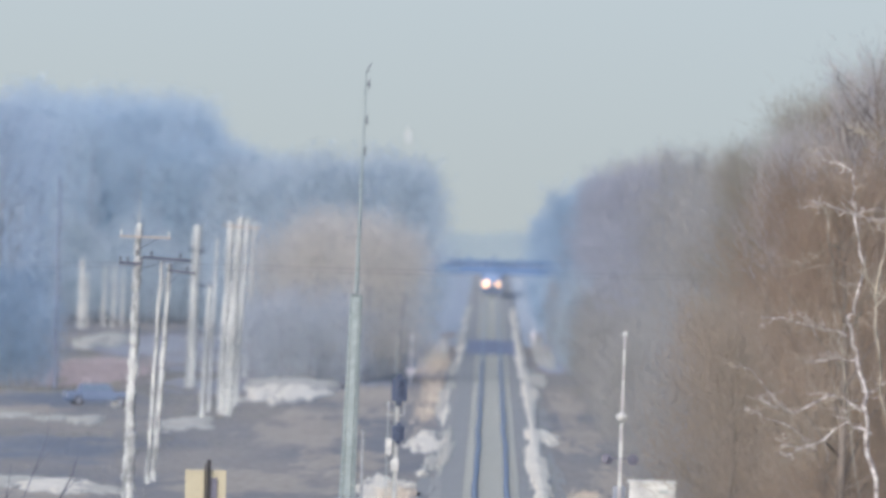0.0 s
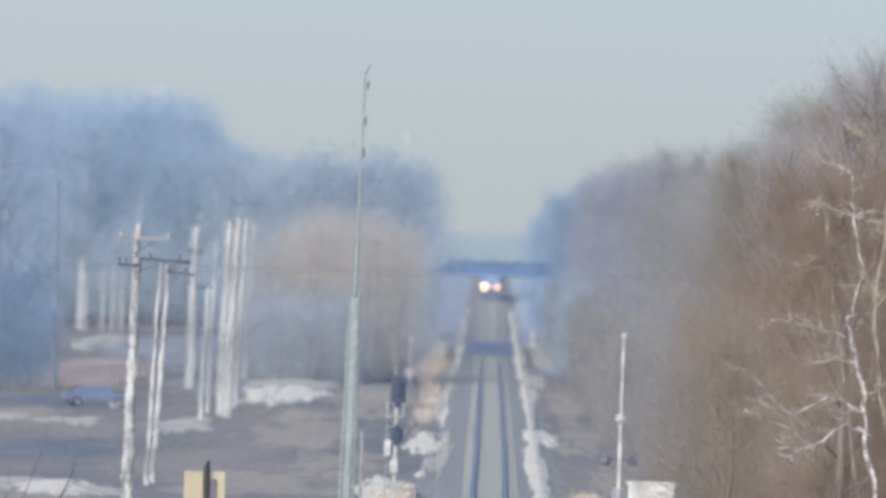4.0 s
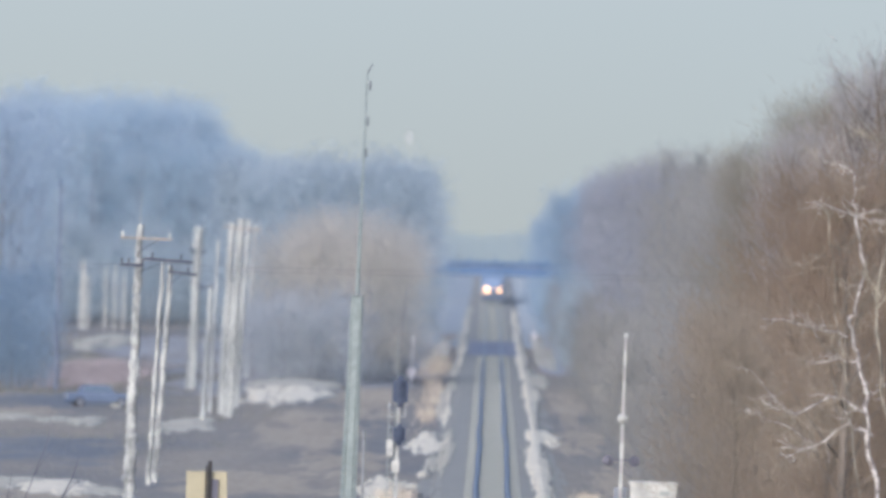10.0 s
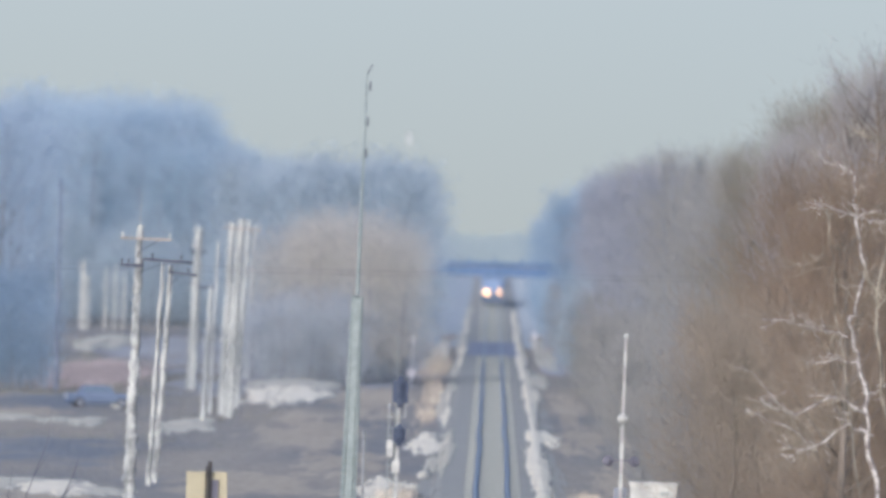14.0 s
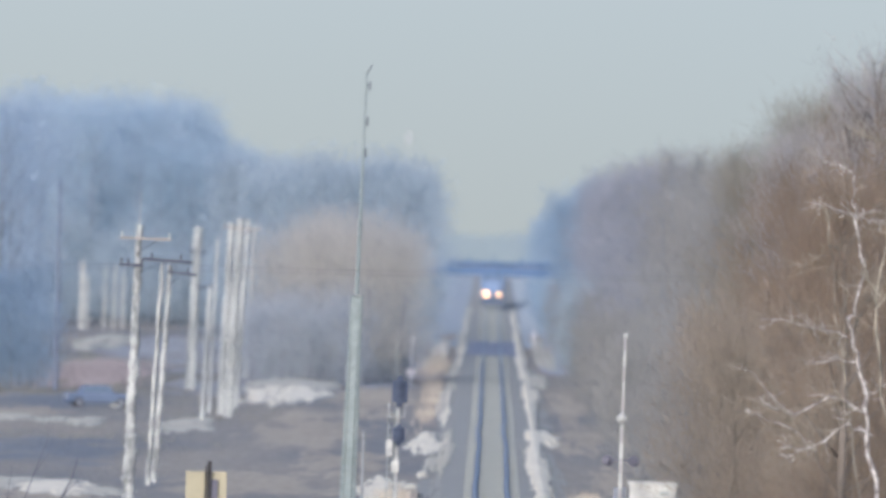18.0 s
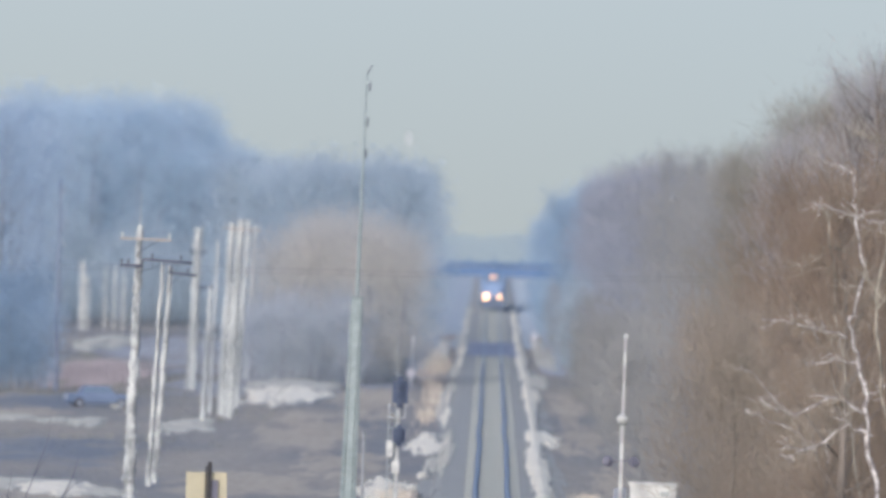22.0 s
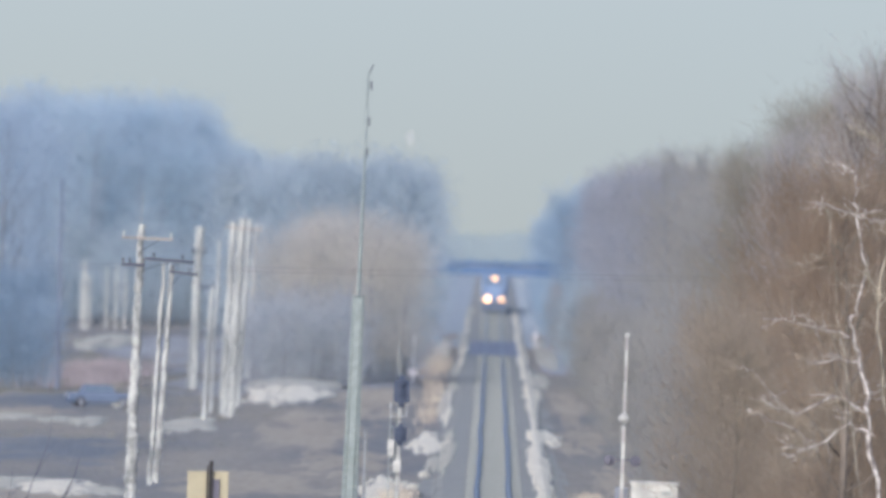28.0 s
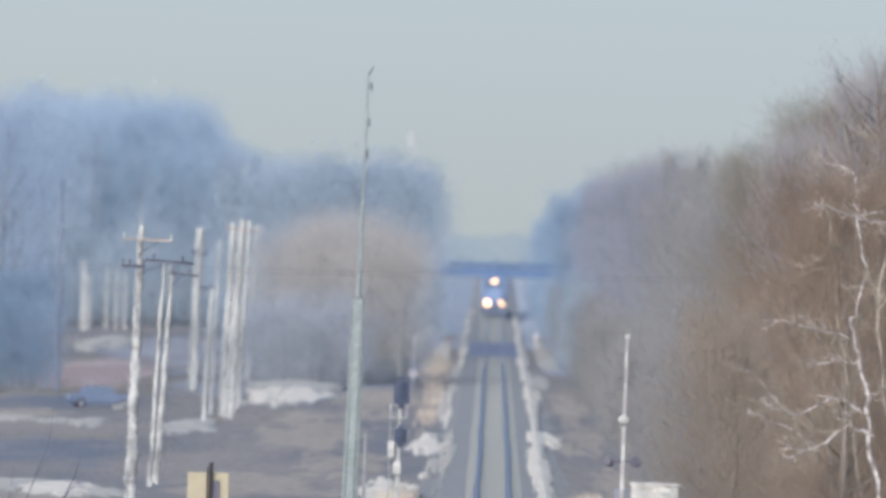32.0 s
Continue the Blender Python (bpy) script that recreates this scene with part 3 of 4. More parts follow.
    plant(thicket, [(-18 + j * 0.8 + rng.uniform(-0.3, 0.3), 1755 + (j % 3) * 9, rng.uniform(0.8, 1.15)) for j in range(12)], 14)

    left = "bare trees of the wood across the meadow"
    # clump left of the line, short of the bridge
    clump = [tree_kind(180 + i, 15.5, 3.8, 22, 3100, 0.052, "twig_blue", "bare haze-tinted tree at the edge of the railway cutting", left) for i in range(3)]
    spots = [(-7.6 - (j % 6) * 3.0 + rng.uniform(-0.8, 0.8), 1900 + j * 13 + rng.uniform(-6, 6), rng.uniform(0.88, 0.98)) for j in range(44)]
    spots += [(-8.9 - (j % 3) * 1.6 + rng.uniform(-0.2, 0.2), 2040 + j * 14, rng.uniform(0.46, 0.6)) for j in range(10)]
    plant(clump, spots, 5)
    bush = [tree_kind(200 + i, 11.5, 4.2, 20, 6000, 0.022, "twig_brown", "rounded bare brown thicket tree on the meadow's edge", left, low=0.02) for i in range(2)]
    spots = [(-15.9 + j * 0.78 + rng.uniform(-0.6, 0.6), 1765 + (j % 4) * 20, 0.7 + 0.15 * math.sin(math.pi * (j + 1.5) / 15)) for j in range(13)]
    plant(bush, spots, 6)
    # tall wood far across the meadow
    tall = [tree_kind(220 + i, 23.5, 5.2, 24, 3900, 0.071, "far_twig", "tall bare haze-blue tree in the distant wood", left, low=0.02, twig_len=(0.5, 1.1)) for i in range(3)]
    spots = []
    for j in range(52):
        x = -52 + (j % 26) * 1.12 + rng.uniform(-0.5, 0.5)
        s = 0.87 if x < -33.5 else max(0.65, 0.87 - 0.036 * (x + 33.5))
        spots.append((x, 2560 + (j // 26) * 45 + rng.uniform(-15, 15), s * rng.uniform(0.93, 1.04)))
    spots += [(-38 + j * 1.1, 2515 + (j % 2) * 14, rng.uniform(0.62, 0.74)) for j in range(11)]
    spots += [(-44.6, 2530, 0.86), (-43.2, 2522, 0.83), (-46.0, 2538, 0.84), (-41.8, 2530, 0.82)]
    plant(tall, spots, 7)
    edge = [tree_kind(240 + i, 19.5, 4.0, 24, 5400, 0.028, "twig_mauve", "bare haze-mauve tree at the corner of the meadow", left) for i in range(2)]
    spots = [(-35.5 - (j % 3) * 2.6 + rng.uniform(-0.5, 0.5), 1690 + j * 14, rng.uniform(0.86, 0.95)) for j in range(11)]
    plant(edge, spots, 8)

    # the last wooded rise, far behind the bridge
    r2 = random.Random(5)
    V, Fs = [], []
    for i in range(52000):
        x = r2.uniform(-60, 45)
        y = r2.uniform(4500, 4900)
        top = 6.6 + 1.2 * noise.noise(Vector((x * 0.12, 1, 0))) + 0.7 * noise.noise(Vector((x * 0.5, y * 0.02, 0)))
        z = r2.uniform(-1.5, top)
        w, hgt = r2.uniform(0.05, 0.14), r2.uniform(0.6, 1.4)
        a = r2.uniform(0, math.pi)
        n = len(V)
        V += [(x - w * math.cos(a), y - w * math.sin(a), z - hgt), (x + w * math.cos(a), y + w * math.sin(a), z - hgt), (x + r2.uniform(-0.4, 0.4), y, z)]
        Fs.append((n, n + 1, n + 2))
    tagged(mesh_ob("far_woods", V, Fs, "horizon_twig"), "distant woods in haze blue on the horizon", "woods", kind="stuff")


def birch(x, y, seed, trunk, thick, limbs, spray, label, bark="birch"):
    """A crooked white birch: a trunk along a few bends (x, z), reaching limbs, pale sprays."""
    rng = random.Random(seed)
    t = thing("birch_tree", pose(x, y, GROUND - 0.1), label, "tree", "birches before the wood")

    def bough(path, r0, r1, sides, depth):
        pts = []
        for (xa, za), (xb, zb) in zip(path, path[1:]):
            for s in range(3):
                pts.append(Vector((xa + (xb - xa) * s / 3 + rng.uniform(-0.1, 0.1), 0, za + (zb - za) * s / 3 + rng.uniform(-0.1, 0.1))))
        pts.append(Vector((path[-1][0], 0, path[-1][1])))
        for i, p in enumerate(pts):
            p.y = depth * i / len(pts)
        V, Fs = [], []
        k = len(pts) - 1
        tube(V, Fs, pts, [(r0 + (r1 - r0) * i / k) * rng.uniform(0.65, 1.4) for i in range(k + 1)], sides)
        return V, Fs, pts

    V, Fs, pts = bough(trunk, thick, 0.03, 7, 0)
    mesh_ob("trunk", V, Fs, bark, t, smooth=True)
    CV, CF = [], []
    stems = [(p, q) for p, q in zip(pts[len(pts) // 3:], pts[len(pts) // 3 + 1:])]
    for i, path in enumerate(limbs):
        V, Fs, pts = bough(path, thick * (0.5 if i < 4 else 0.36 if i < 7 else 0.27), 0.016, 5, rng.uniform(-1.2, 0.4))
        mesh_ob("limb", V, Fs, bark, t, smooth=True)
        stems += [(p, q) for p, q in zip(pts, pts[1:])] * 2
        for k in range(2 + len(path)):
            p, q = rng.choice(list(zip(pts, pts[1:])))
            d = ((q - p).normalized() + Vector((rng.gauss(-0.1, 0.7), 0, rng.gauss(0.1, 0.7)))).normalized() * rng.uniform(0.3, 0.9)
            m = p + d * 0.5 + Vector((rng.uniform(-0.12, 0.12), 0, rng.uniform(-0.12, 0.12)))
            V, Fs, side = bough([(p.x, p.z), (m.x, m.z), (p.x + d.x, p.z + d.z)], thick * 0.26, 0.013, 4, rng.uniform(-0.3, 0.3))
            V = [(vx, vy + p.y, vz) for vx, vy, vz in V]
            mesh_ob("side_branch", V, Fs, bark, t, smooth=True)
    for _ in range(spray):
        p, q = rng.choice(stems)
        a = p.lerp(q, rng.random())
        e = ((q - p).normalized() * 0.6 + Vector((rng.gauss(-0.15, 0.6), rng.gauss(-0.2, 0.5), rng.gauss(0.05, 0.6)))).normalized()
        b = a + e * rng.uniform(0.3, 1.0)
        c = b + (e + Vector((rng.gauss(0, 0.5), rng.gauss(0, 0.5), rng.gauss(-0.2, 0.5)))).normalized() * rng.uniform(0.2, 0.7)
        tube(CV, CF, [a, b, c], [0.01, 0.008, 0.004], 3)
    tagged(mesh_ob("spray", CV, CF, "birch_twig", t, "fine pale twigs"), kind="stuff")


def saplings():
    rng = random.Random(3)
    for x, y, h, lean, stems in ((-20.0, 1000, 5.2, 1.6, 1), (-18.7, 1002, 2.6, 1.3, 2), (-20.7, 1004, 2.3, 0.5, 1)):
        t = thing("sapling", pose(x, y, GROUND), "thin dark leafless sapling in the snowy verge", "sapling", "saplings in the verge")
        for i in range(stems):
            V, Fs = [], []
            a = Vector((rng.uniform(-0.1, 0.1), 0, 0))
            b = a + Vector((lean * rng.uniform(0.35, 0.5), rng.uniform(-0.2, 0.2), h * rng.uniform(0.3, 0.4)))
            c = b + Vector((lean * rng.uniform(0.25, 0.4), 0, h * rng.uniform(0.28, 0.34)))
            e = c + Vector((lean * rng.uniform(0.1, 0.2), 0, h * 0.32))
            tube(V, Fs, [a, b, c, e], [0.026, 0.022, 0.016, 0.008], 5)
            mesh_ob("stem", V, Fs, "arm", t)
            V, Fs = [], []
            tube(V, Fs, [b, b.lerp(c, 0.5) + Vector((0.25, 0, 0.1)), c + Vector((0.5, 0, -0.1))], [0.014, 0.011, 0.006], 4)
            mesh_ob("twig", V, Fs, "arm", t)


def dead_trunk(x, y, h):
    t = thing("dead_tree", pose(x, y, GROUND), "tall dark dead trunk at the meadow's corner", "tree")
    V, Fs = [], []
    tube(V, Fs, [Vector((0.05 * math.sin(i * 1.7), 0, h * i / 10)) for i in range(11)], [0.17 - 0.009 * i for i in range(11)], 7)
    mesh_ob("trunk", V, Fs, "dark_bark", t, smooth=True)
    for z, dx, dz in ((0.62, -0.7, 0.9), (0.75, 0.6, 0.8), (0.86, -0.5, 0.7), (0.93, 0.4, 0.6)):
        V, Fs = [], []
        tube(V, Fs, [Vector((0, 0, h * z)), Vector((dx * 0.6, 0, h * z + dz * 0.4)), Vector((dx, 0, h * z + dz))], [0.05, 0.035, 0.012], 5)
        mesh_ob("limb", V, Fs, "far_bark", t)


# ---- line-side things ----
def utility_pole(x, y, h, lean, arms, thick=0.19, label="bleached wooden utility pole with crossarms", spike=0.0):
    t = thing("utility_pole", pose(x, y, GROUND, 0, lean, 0), label, "utility pole", "poles along the meadow")
    V, Fs = [], []
    n = 120
    rng = random.Random(int(x * 100))
    bend = [noise.noise(Vector((x * 3.1, y, i * 0.07))) * 0.07 + noise.noise(Vector((x, y * 0.7, i * 0.4))) * 0.06 for i in range(n + 1)]
    pts = [Vector(((bend[i] - bend[0]) * min(1, 0.3 + thick * 2.5), 0, (h + 0.4) * i / n)) for i in range(n + 1)]
    tube(V, Fs, pts, [thick * (1 - (0.45 if y < 1100 else 0.25) * i / n) * rng.uniform(0.78, 1.18) for i in range(n + 1)], 9)
    Fs.append(tuple(range(len(V) - 9, len(V))))
    mesh_ob("shaft", V, Fs, "pole" if y < 1300 else "grey_pole" if y < 2000 else "white", t, smooth=True)
    for z, a, b, mat, tilt in arms:
        pale = mat == "pale_arm"
        arm = part("crossarm", box(bmesh.new(), ((a + b) / 2, -0.2, z + 0.4), (b - a, 0.1, 0.09 if pale else 0.13), 0.012, pose(0, 0, 0, 0, tilt, 0)), mat, t, "pale crossarm" if pale else "dark weathered crossarm")
        for u in (0.04, 0.96) if pale else (0.06, 0.35, 0.94):
            px, pz = a + (b - a) * u, z + 0.4 - (a + (b - a) * u) * math.sin(radians(tilt))
            part("insulator", R(((px, -0.2, pz + 0.04), (px, -0.2, pz + 0.2), 0.035, 0.04), ((px, -0.2, pz + 0.2), (px, -0.2, pz + 0.3), 0.07, 0.035)), ("white" if y < 1100 else "grey_pole") if pale else "porcelain", arm)
        part("brace", R(((0, -0.2, z - 0.2), ((b + a) / 2 + (b - a) * 0.25, -0.2, z + 0.36), 0.015)), "arm", t)
    if spike:
        part("pole_top_pin", R(((0, 0, h + 0.3), (0.03, 0, h + 0.4 + spike), 0.035, 0.015)), "grey_pole", t, "slim pale extension on the pole's top")
    return t


def pole_line():
    utility_pole(-16.29, 1060, 12.1, 1.0, [(10.3, -0.8, 0.25, "arm", 0), (10.6, -0.15, 2.05, "arm", 2), (11.5, -0.85, 1.45, "pale_arm", 0)], 0.29, spike=1.5)
    utility_pole(-16.38, 1130, 10.2, 2.2, [], 0.13, "slim bleached wooden pole")
    utility_pole(-16.24, 1140, 10.1, 3.0, [(9.75, -0.5, 0.9, "arm", 2)], 0.16)
    utility_pole(-21.25, 1672, 11.1, 1.1, [(9.3, -0.5, 0.6, "arm", 0), (6.9, -0.45, 1.2, "arm", 2)], 0.38)
    utility_pole(-17.75, 1452, 7.8, 2.2, [], 0.17, "short bleached wooden pole")
    utility_pole(-17.0, 1491, 11.7, 1.6, [], 0.31, "bleached wooden pole in the line")
    utility_pole(-16.4, 1474, 12.0, 2.3, [(11.4, -1.1, 1.3, "pale_arm", 0)], 0.36)
    utility_pole(-16.7, 1544, 11.9, 2.3, [], 0.22, "bleached wooden pole in the line")
    utility_pole(-17.9, 1500, 10.6, 1.6, [], 0.12, "slim bleached wooden pole")
    utility_pole(-18.55, 1787, 11.2, 1.9, [], 0.17, "slim bleached wooden pole")
    for x, y, h in ((-40.4, 2330, 6.4), (-39.7, 2320, 5.0), (-38.3, 2340, 5.8), (-37.2, 2330, 6.0), (-36.4, 2335, 5.4)):
        utility_pole(x, y, h, 0.5, [], 0.25 if x < -40 else 0.13, "pale post at the far side of the meadow")


def wires():
    for k, (z, dy) in enumerate(((10.35, 0.0), (10.15, 0.7))):
        V, Fs = [], []
        for (x0, z0), (x1, z1) in (((-60, z - 0.6), (-16.1, z)), ((-16.1, z), (30, z + 0.55))):
            pts = [Vector((x0 + (x1 - x0) * i / 16, 1060 + dy + 0.6 * k, z0 + (z1 - z0) * i / 16 - 0.18 * 4 * (i / 16) * (1 - i / 16))) for i in range(17)]
            tube(V, Fs, pts, [0.0065] * 17, 5)
        tagged(mesh_ob("overhead_wire", V, Fs, "wire"), "thin dark overhead wire strung across the line", "wire", "overhead wires")


def radio_mast():
    t = thing("radio_mast", pose(-6.45, 1060, GROUND, 0, 1.0, 0), "tall slim grey-green steel radio mast", "mast")
    part("foot", B(((0, 0, 0.2), (1.1, 1.1, 0.5), 0.04)), "concrete", t)
    lower = part("lower_section", R(((0.29, 0, 0.4), (0.2, 0, 9.6), 0.075), ((-0.29, 0, 0.4), (-0.2, 0, 9.6), 0.075), ((0, 0.5, 0.4), (0, 0.4, 9.6), 0.075)), "mast_steel", t, "three-legged lattice section")
    for i in range(30):
        z, w = 0.6 + i * 0.3, 0.28 - 0.003 * i
        part("brace", R(((w, 0, z), (-w, 0, z + 0.3), 0.052), ((-w, 0, z), (w, 0, z + 0.3), 0.052)), "mast_steel", lower)
        part("side_brace", R(((w, 0, z), (0, 0.48, z + 0.3), 0.04), ((-w, 0, z + 0.3), (0, 0.48, z), 0.04)), "mast_steel", lower)
    # added plate, so the lattice looks like one smooth hazy band
    part("cable_duct", B(((0, -0.1, 5.0), (0.3, 0.08, 9.0), 0.02)), "mast_steel", t, "flat pale plate filling the lattice")
    part("plate", B(((0, 0.1, 9.65), (0.46, 0.6, 0.04), 0.01)), "pale_steel", t)
    part("upper_pole", R(((0, 0.1, 9.6), (0, 0.1, 16.0), 0.1, 0.06), ((0, 0.1, 16.0), (0, 0.1, 19.6), 0.06, 0.035)), "mast_steel", t)
    for z, dx in ((17.4, 0.12), (19.0, 0.16), (16.0, 0.1)):
        part("antenna_bracket", R(((0, 0.1, z), (dx, 0.1, z), 0.025), ((dx, 0.1, z - 0.2), (dx, 0.1, z + 0.2), 0.035)), "arm", t)
    part("whip", R(((0, 0.1, 19.5), (0.22, 0.1, 19.95), 0.03, 0.02)), "arm", t)


def signal():
    t = thing("railway_signal", pose(-4.36, 1070, GROUND, 0, 0.4, 0), "railway signal, two black heads on white mast", "signal")
    part("foundation", B(((0, 0, 0.15), (0.9, 0.9, 0.4), 0.03)), "concrete", t)
    part("mast", R(((0, 0.1, 0.3), (0, 0.1, 6.0), 0.09, 0.075)), "white", t)
    part("finial", R(((-0.1, 0.1, 6.0), (-0.13, 0.1, 7.9), 0.03, 0.015)), "steel", t)
    for z, w, h in ((5.3, 0.72, 1.45), (3.35, 0.56, 1.0)):
        bm = bmesh.new()
        box(bm, (0.06, -0.12, z), (w, 0.06, h), 0.0)
        bmesh.ops.bevel(bm, geom=[e for e in bm.edges if abs(e.verts[0].co.y - e.verts[1].co.y) > 0.02], offset=w * 0.3, segments=4, affect="EDGES")
        head = part("signal_head", bm, "black", t, "black oval backplate with lamp hoods")
        for u in (-0.3, 0, 0.3):
            zz = z + u * h
            part("hood", R(((0.06, -0.16, zz), (0.06, -0.42, zz - 0.03), 0.13, 0.14)), "black", head)
        part("bracket", B(((0, 0, z), (0.14, 0.3, 0.16), 0.01)), "steel", t)
    for x in (-0.3, 0.02):
        part("ladder_rail", R(((x - 0.12, 0.35, 0.3), (x - 0.12, 0.3, 4.8), 0.025)), "steel", t)
    for i in range(12):
        part("rung", R(((-0.42, 0.34, 0.6 + i * 0.34), (-0.1, 0.34, 0.6 + i * 0.34), 0.02)), "steel", t)
    part("platform", B(((-0.1, 0.2, 4.15), (0.75, 0.8, 0.05), 0.01)), "white", t)
    for dx in (-0.42, 0.3):
        part("platform_rail", R(((dx, -0.15, 4.15), (dx, -0.15, 4.75), 0.035)), "white", t)
    part("relay_case", B(((-0.35, 0.1, 2.75), (0.3, 0.3, 0.75), 0.03)), "white", t)
    part("lower_case", B(((-0.05, -0.05, 1.9), (0.36, 0.36, 0.55), 0.03)), "white", t)


def crossing_gate(x, y):
    t = thing("crossing_gate", pose(x, y, GROUND, 0, 0.2, 0), "raised level-crossing gate with dark flashing-light heads", "crossing gate")
    part("base", B(((0, 0, 0.25), (0.6, 0.6, 0.6), 0.05)), "steel", t)
    part("mast", R(((0, 0, 0.4), (0, 0, 4.7), 0.085, 0.075)), "steel", t)
    part("gate_motor", B(((0.0, 0.1, 1.55), (0.55, 0.5, 1.1), 0.06)), "motor", t, "blue-grey motor case")
    for i in range(11):
        z0 = 1.4 + i * 0.645
        lean = 0.004 * z0
        part("arm_segment", B(((lean, -0.25, z0 + 0.32), (0.15 - 0.006 * i, 0.05, 0.64), 0.005)), "white" if i % 2 else "faded", t, "reflective white band" if i % 2 else "faded red band")
    part("arm_tip_lamp", B(((0.04, -0.25, 8.5), (0.2, 0.12, 0.2), 0.03)), "white", t)
    ball = bmesh.new()
    bmesh.ops.create_uvsphere(ball, u_segments=14, v_segments=10, radius=0.24, matrix=Matrix.Translation((0.0, -0.35, 5.0)) @ Matrix.Diagonal((1, 0.6, 0.9, 1)))
    part("bell", ball, "white", t, "round white bell housing", True)
    part("light_bar", R(((-0.6, -0.1, 3.25), (0.6, -0.1, 3.25), 0.04)), "dull", t)
    for s in (-1, 1):
        head = part("flasher_head", R(((s * 0.55, -0.18, 3.22), (s * 0.55, -0.24, 3.22), 0.24)), "dull", t, "round black flasher backplate")
        part("hood", R(((s * 0.55, -0.24, 3.22), (s * 0.62, -0.5, 3.24), 0.12, 0.15)), "dull", head)


def relay_cabinet(x, y):
    t = thing("relay_cabinet", pose(x, y, GROUND), "white metal relay cabinet beside the level crossing", "cabinet")
    part("plinth", B(((0, 0, 0.1), (2.1, 1.6, 0.3), 0.03)), "concrete", t)
    part("body", B(((0, 0, 1.25), (1.96, 1.5, 2.0), 0.03)), "white", t)
    part("roof", B(((0, 0, 2.31), (2.1, 1.66, 0.12), 0.03)), "white", t)
    for s in (-1, 1):
        d = part("door", B(((s * 0.48, -0.77, 1.25), (0.9, 0.04, 1.8), 0.01)), "white", t)
        part("handle", B(((s * 0.1, -0.81, 1.2), (0.04, 0.05, 0.25), 0.01)), "steel", d)
    part("vent", B(((0.48, -0.8, 1.9), (0.4, 0.03, 0.2), 0.005)), "steel", t)


def yellow_board(x, y):
    t = thing("yellow_board", pose(x, y, GROUND), "faded yellow board on a dark steel post", "sign")
    part("panel", B(((0, 0, 2.4), (1.58, 0.06, 1.85), 0.02)), "yellow", t)
    part("front_post", B(((0.12, -0.16, 1.85), (0.16, 0.14, 3.75), 0.02)), "rubber", t)
    part("side_post", B(((0.32, -0.1, 1.6), (0.26, 0.1, 2.85), 0.02)), "dull", t)
    part("back_post", B(((-0.02, -0.2, 1.8), (0.07, 0.07, 3.5), 0.01)), "rubber", t)


def marker_post(x, y):
    t = thing("marker_post", pose(x, y, GROUND, 0, 1.2, 0), "slim white marker post with a round target", "post")
    part("post", R(((0, 0, 0), (0, 0, 3.5), 0.085, 0.06)), "bright", t)
    part("target", R(((0, -0.1, 0.85), (0, -0.16, 0.85), 0.36)), "bright", t)
    part("cap", B(((0, 0, 3.45), (0.2, 0.12, 0.3), 0.03)), "bright", t)


def parked_car(x, y):
    t = thing("parked_car", pose(x, y, GROUND, 0, 0, 8), "dark blue car parked on the far side of the meadow", "car")
    bm = B(((0, 0, 0.62), (4.4, 1.75, 0.62), 0.14))
    part("body", bm, "car", t)
    bm = bmesh.new()
    box(bm, (-0.2, 0, 1.15), (2.4, 1.5, 0.55), 0.0)
    for v in bm.verts:
        if v.co.z > 1.2:
            v.co.x = -0.2 + (v.co.x + 0.2) * 0.68
            v.co.y *= 0.85
    bmesh.ops.bevel(bm, geom=list(bm.edges), offset=0.06, segments=2, affect="EDGES")
    cabin = part("cabin", bm, "car", t)
    part("side_window", B(((-0.2, -0.72, 1.17), (1.7, 0.04, 0.34), 0.01)), "glass", cabin)
    for s in (-1, 1):
        for u in (-1.35, 1.35):
            w = part("wheel", R(((u, s * 0.7, 0.32), (u, s * 0.9, 0.32), 0.32)), "rubber", t)
            part("rim", R(((u, s * 0.89, 0.32), (u, s * 0.91, 0.32), 0.19)), "motor", w)
        part("headlamp", B(((-2.18, s * 0.6, 0.72), (0.1, 0.35, 0.16), 0.02)), "white", t)
        part("tail_lamp", B(((2.18, s * 0.6, 0.75), (0.08, 0.3, 0.16), 0.02)), "red", t)


def slim_post(x, y, h):
    t = thing("slim_post", pose(x, y, GROUND), "thin pale post beside the radio mast", "post")
    part("post", R(((0, 0, 0), (0, 0, h), 0.07, 0.06)), "white", t)
    part("cap", B(((0, 0, h), (0.16, 0.16, 0.06), 0.015)), "steel", t)


def milepost(x, y):
    t = thing("milepost", pose(x, y, GROUND), "small white milepost beside the ballast", "post")
    part("post", B(((0, 0, 0.6), (0.09, 0.09, 1.3), 0.01)), "bright", t)
    part("plate", B(((0, -0.09, 1.2), (0.28, 0.04, 0.35), 0.01)), "bright", t, "white enamel plate")


def far_tower():
    t = thing("far_tower", pose(-16.9, 4600, GROUND), "faint white antenna tower beyond the woods", "tower")
    part("shaft", R(((0, 0, 0), (0, 0, 26), 0.12, 0.06)), "silo", t)
    part("antenna_panel", B(((0, 0, 25.2), (0.8, 0.4, 2.4), 0.15)), "silo", t)


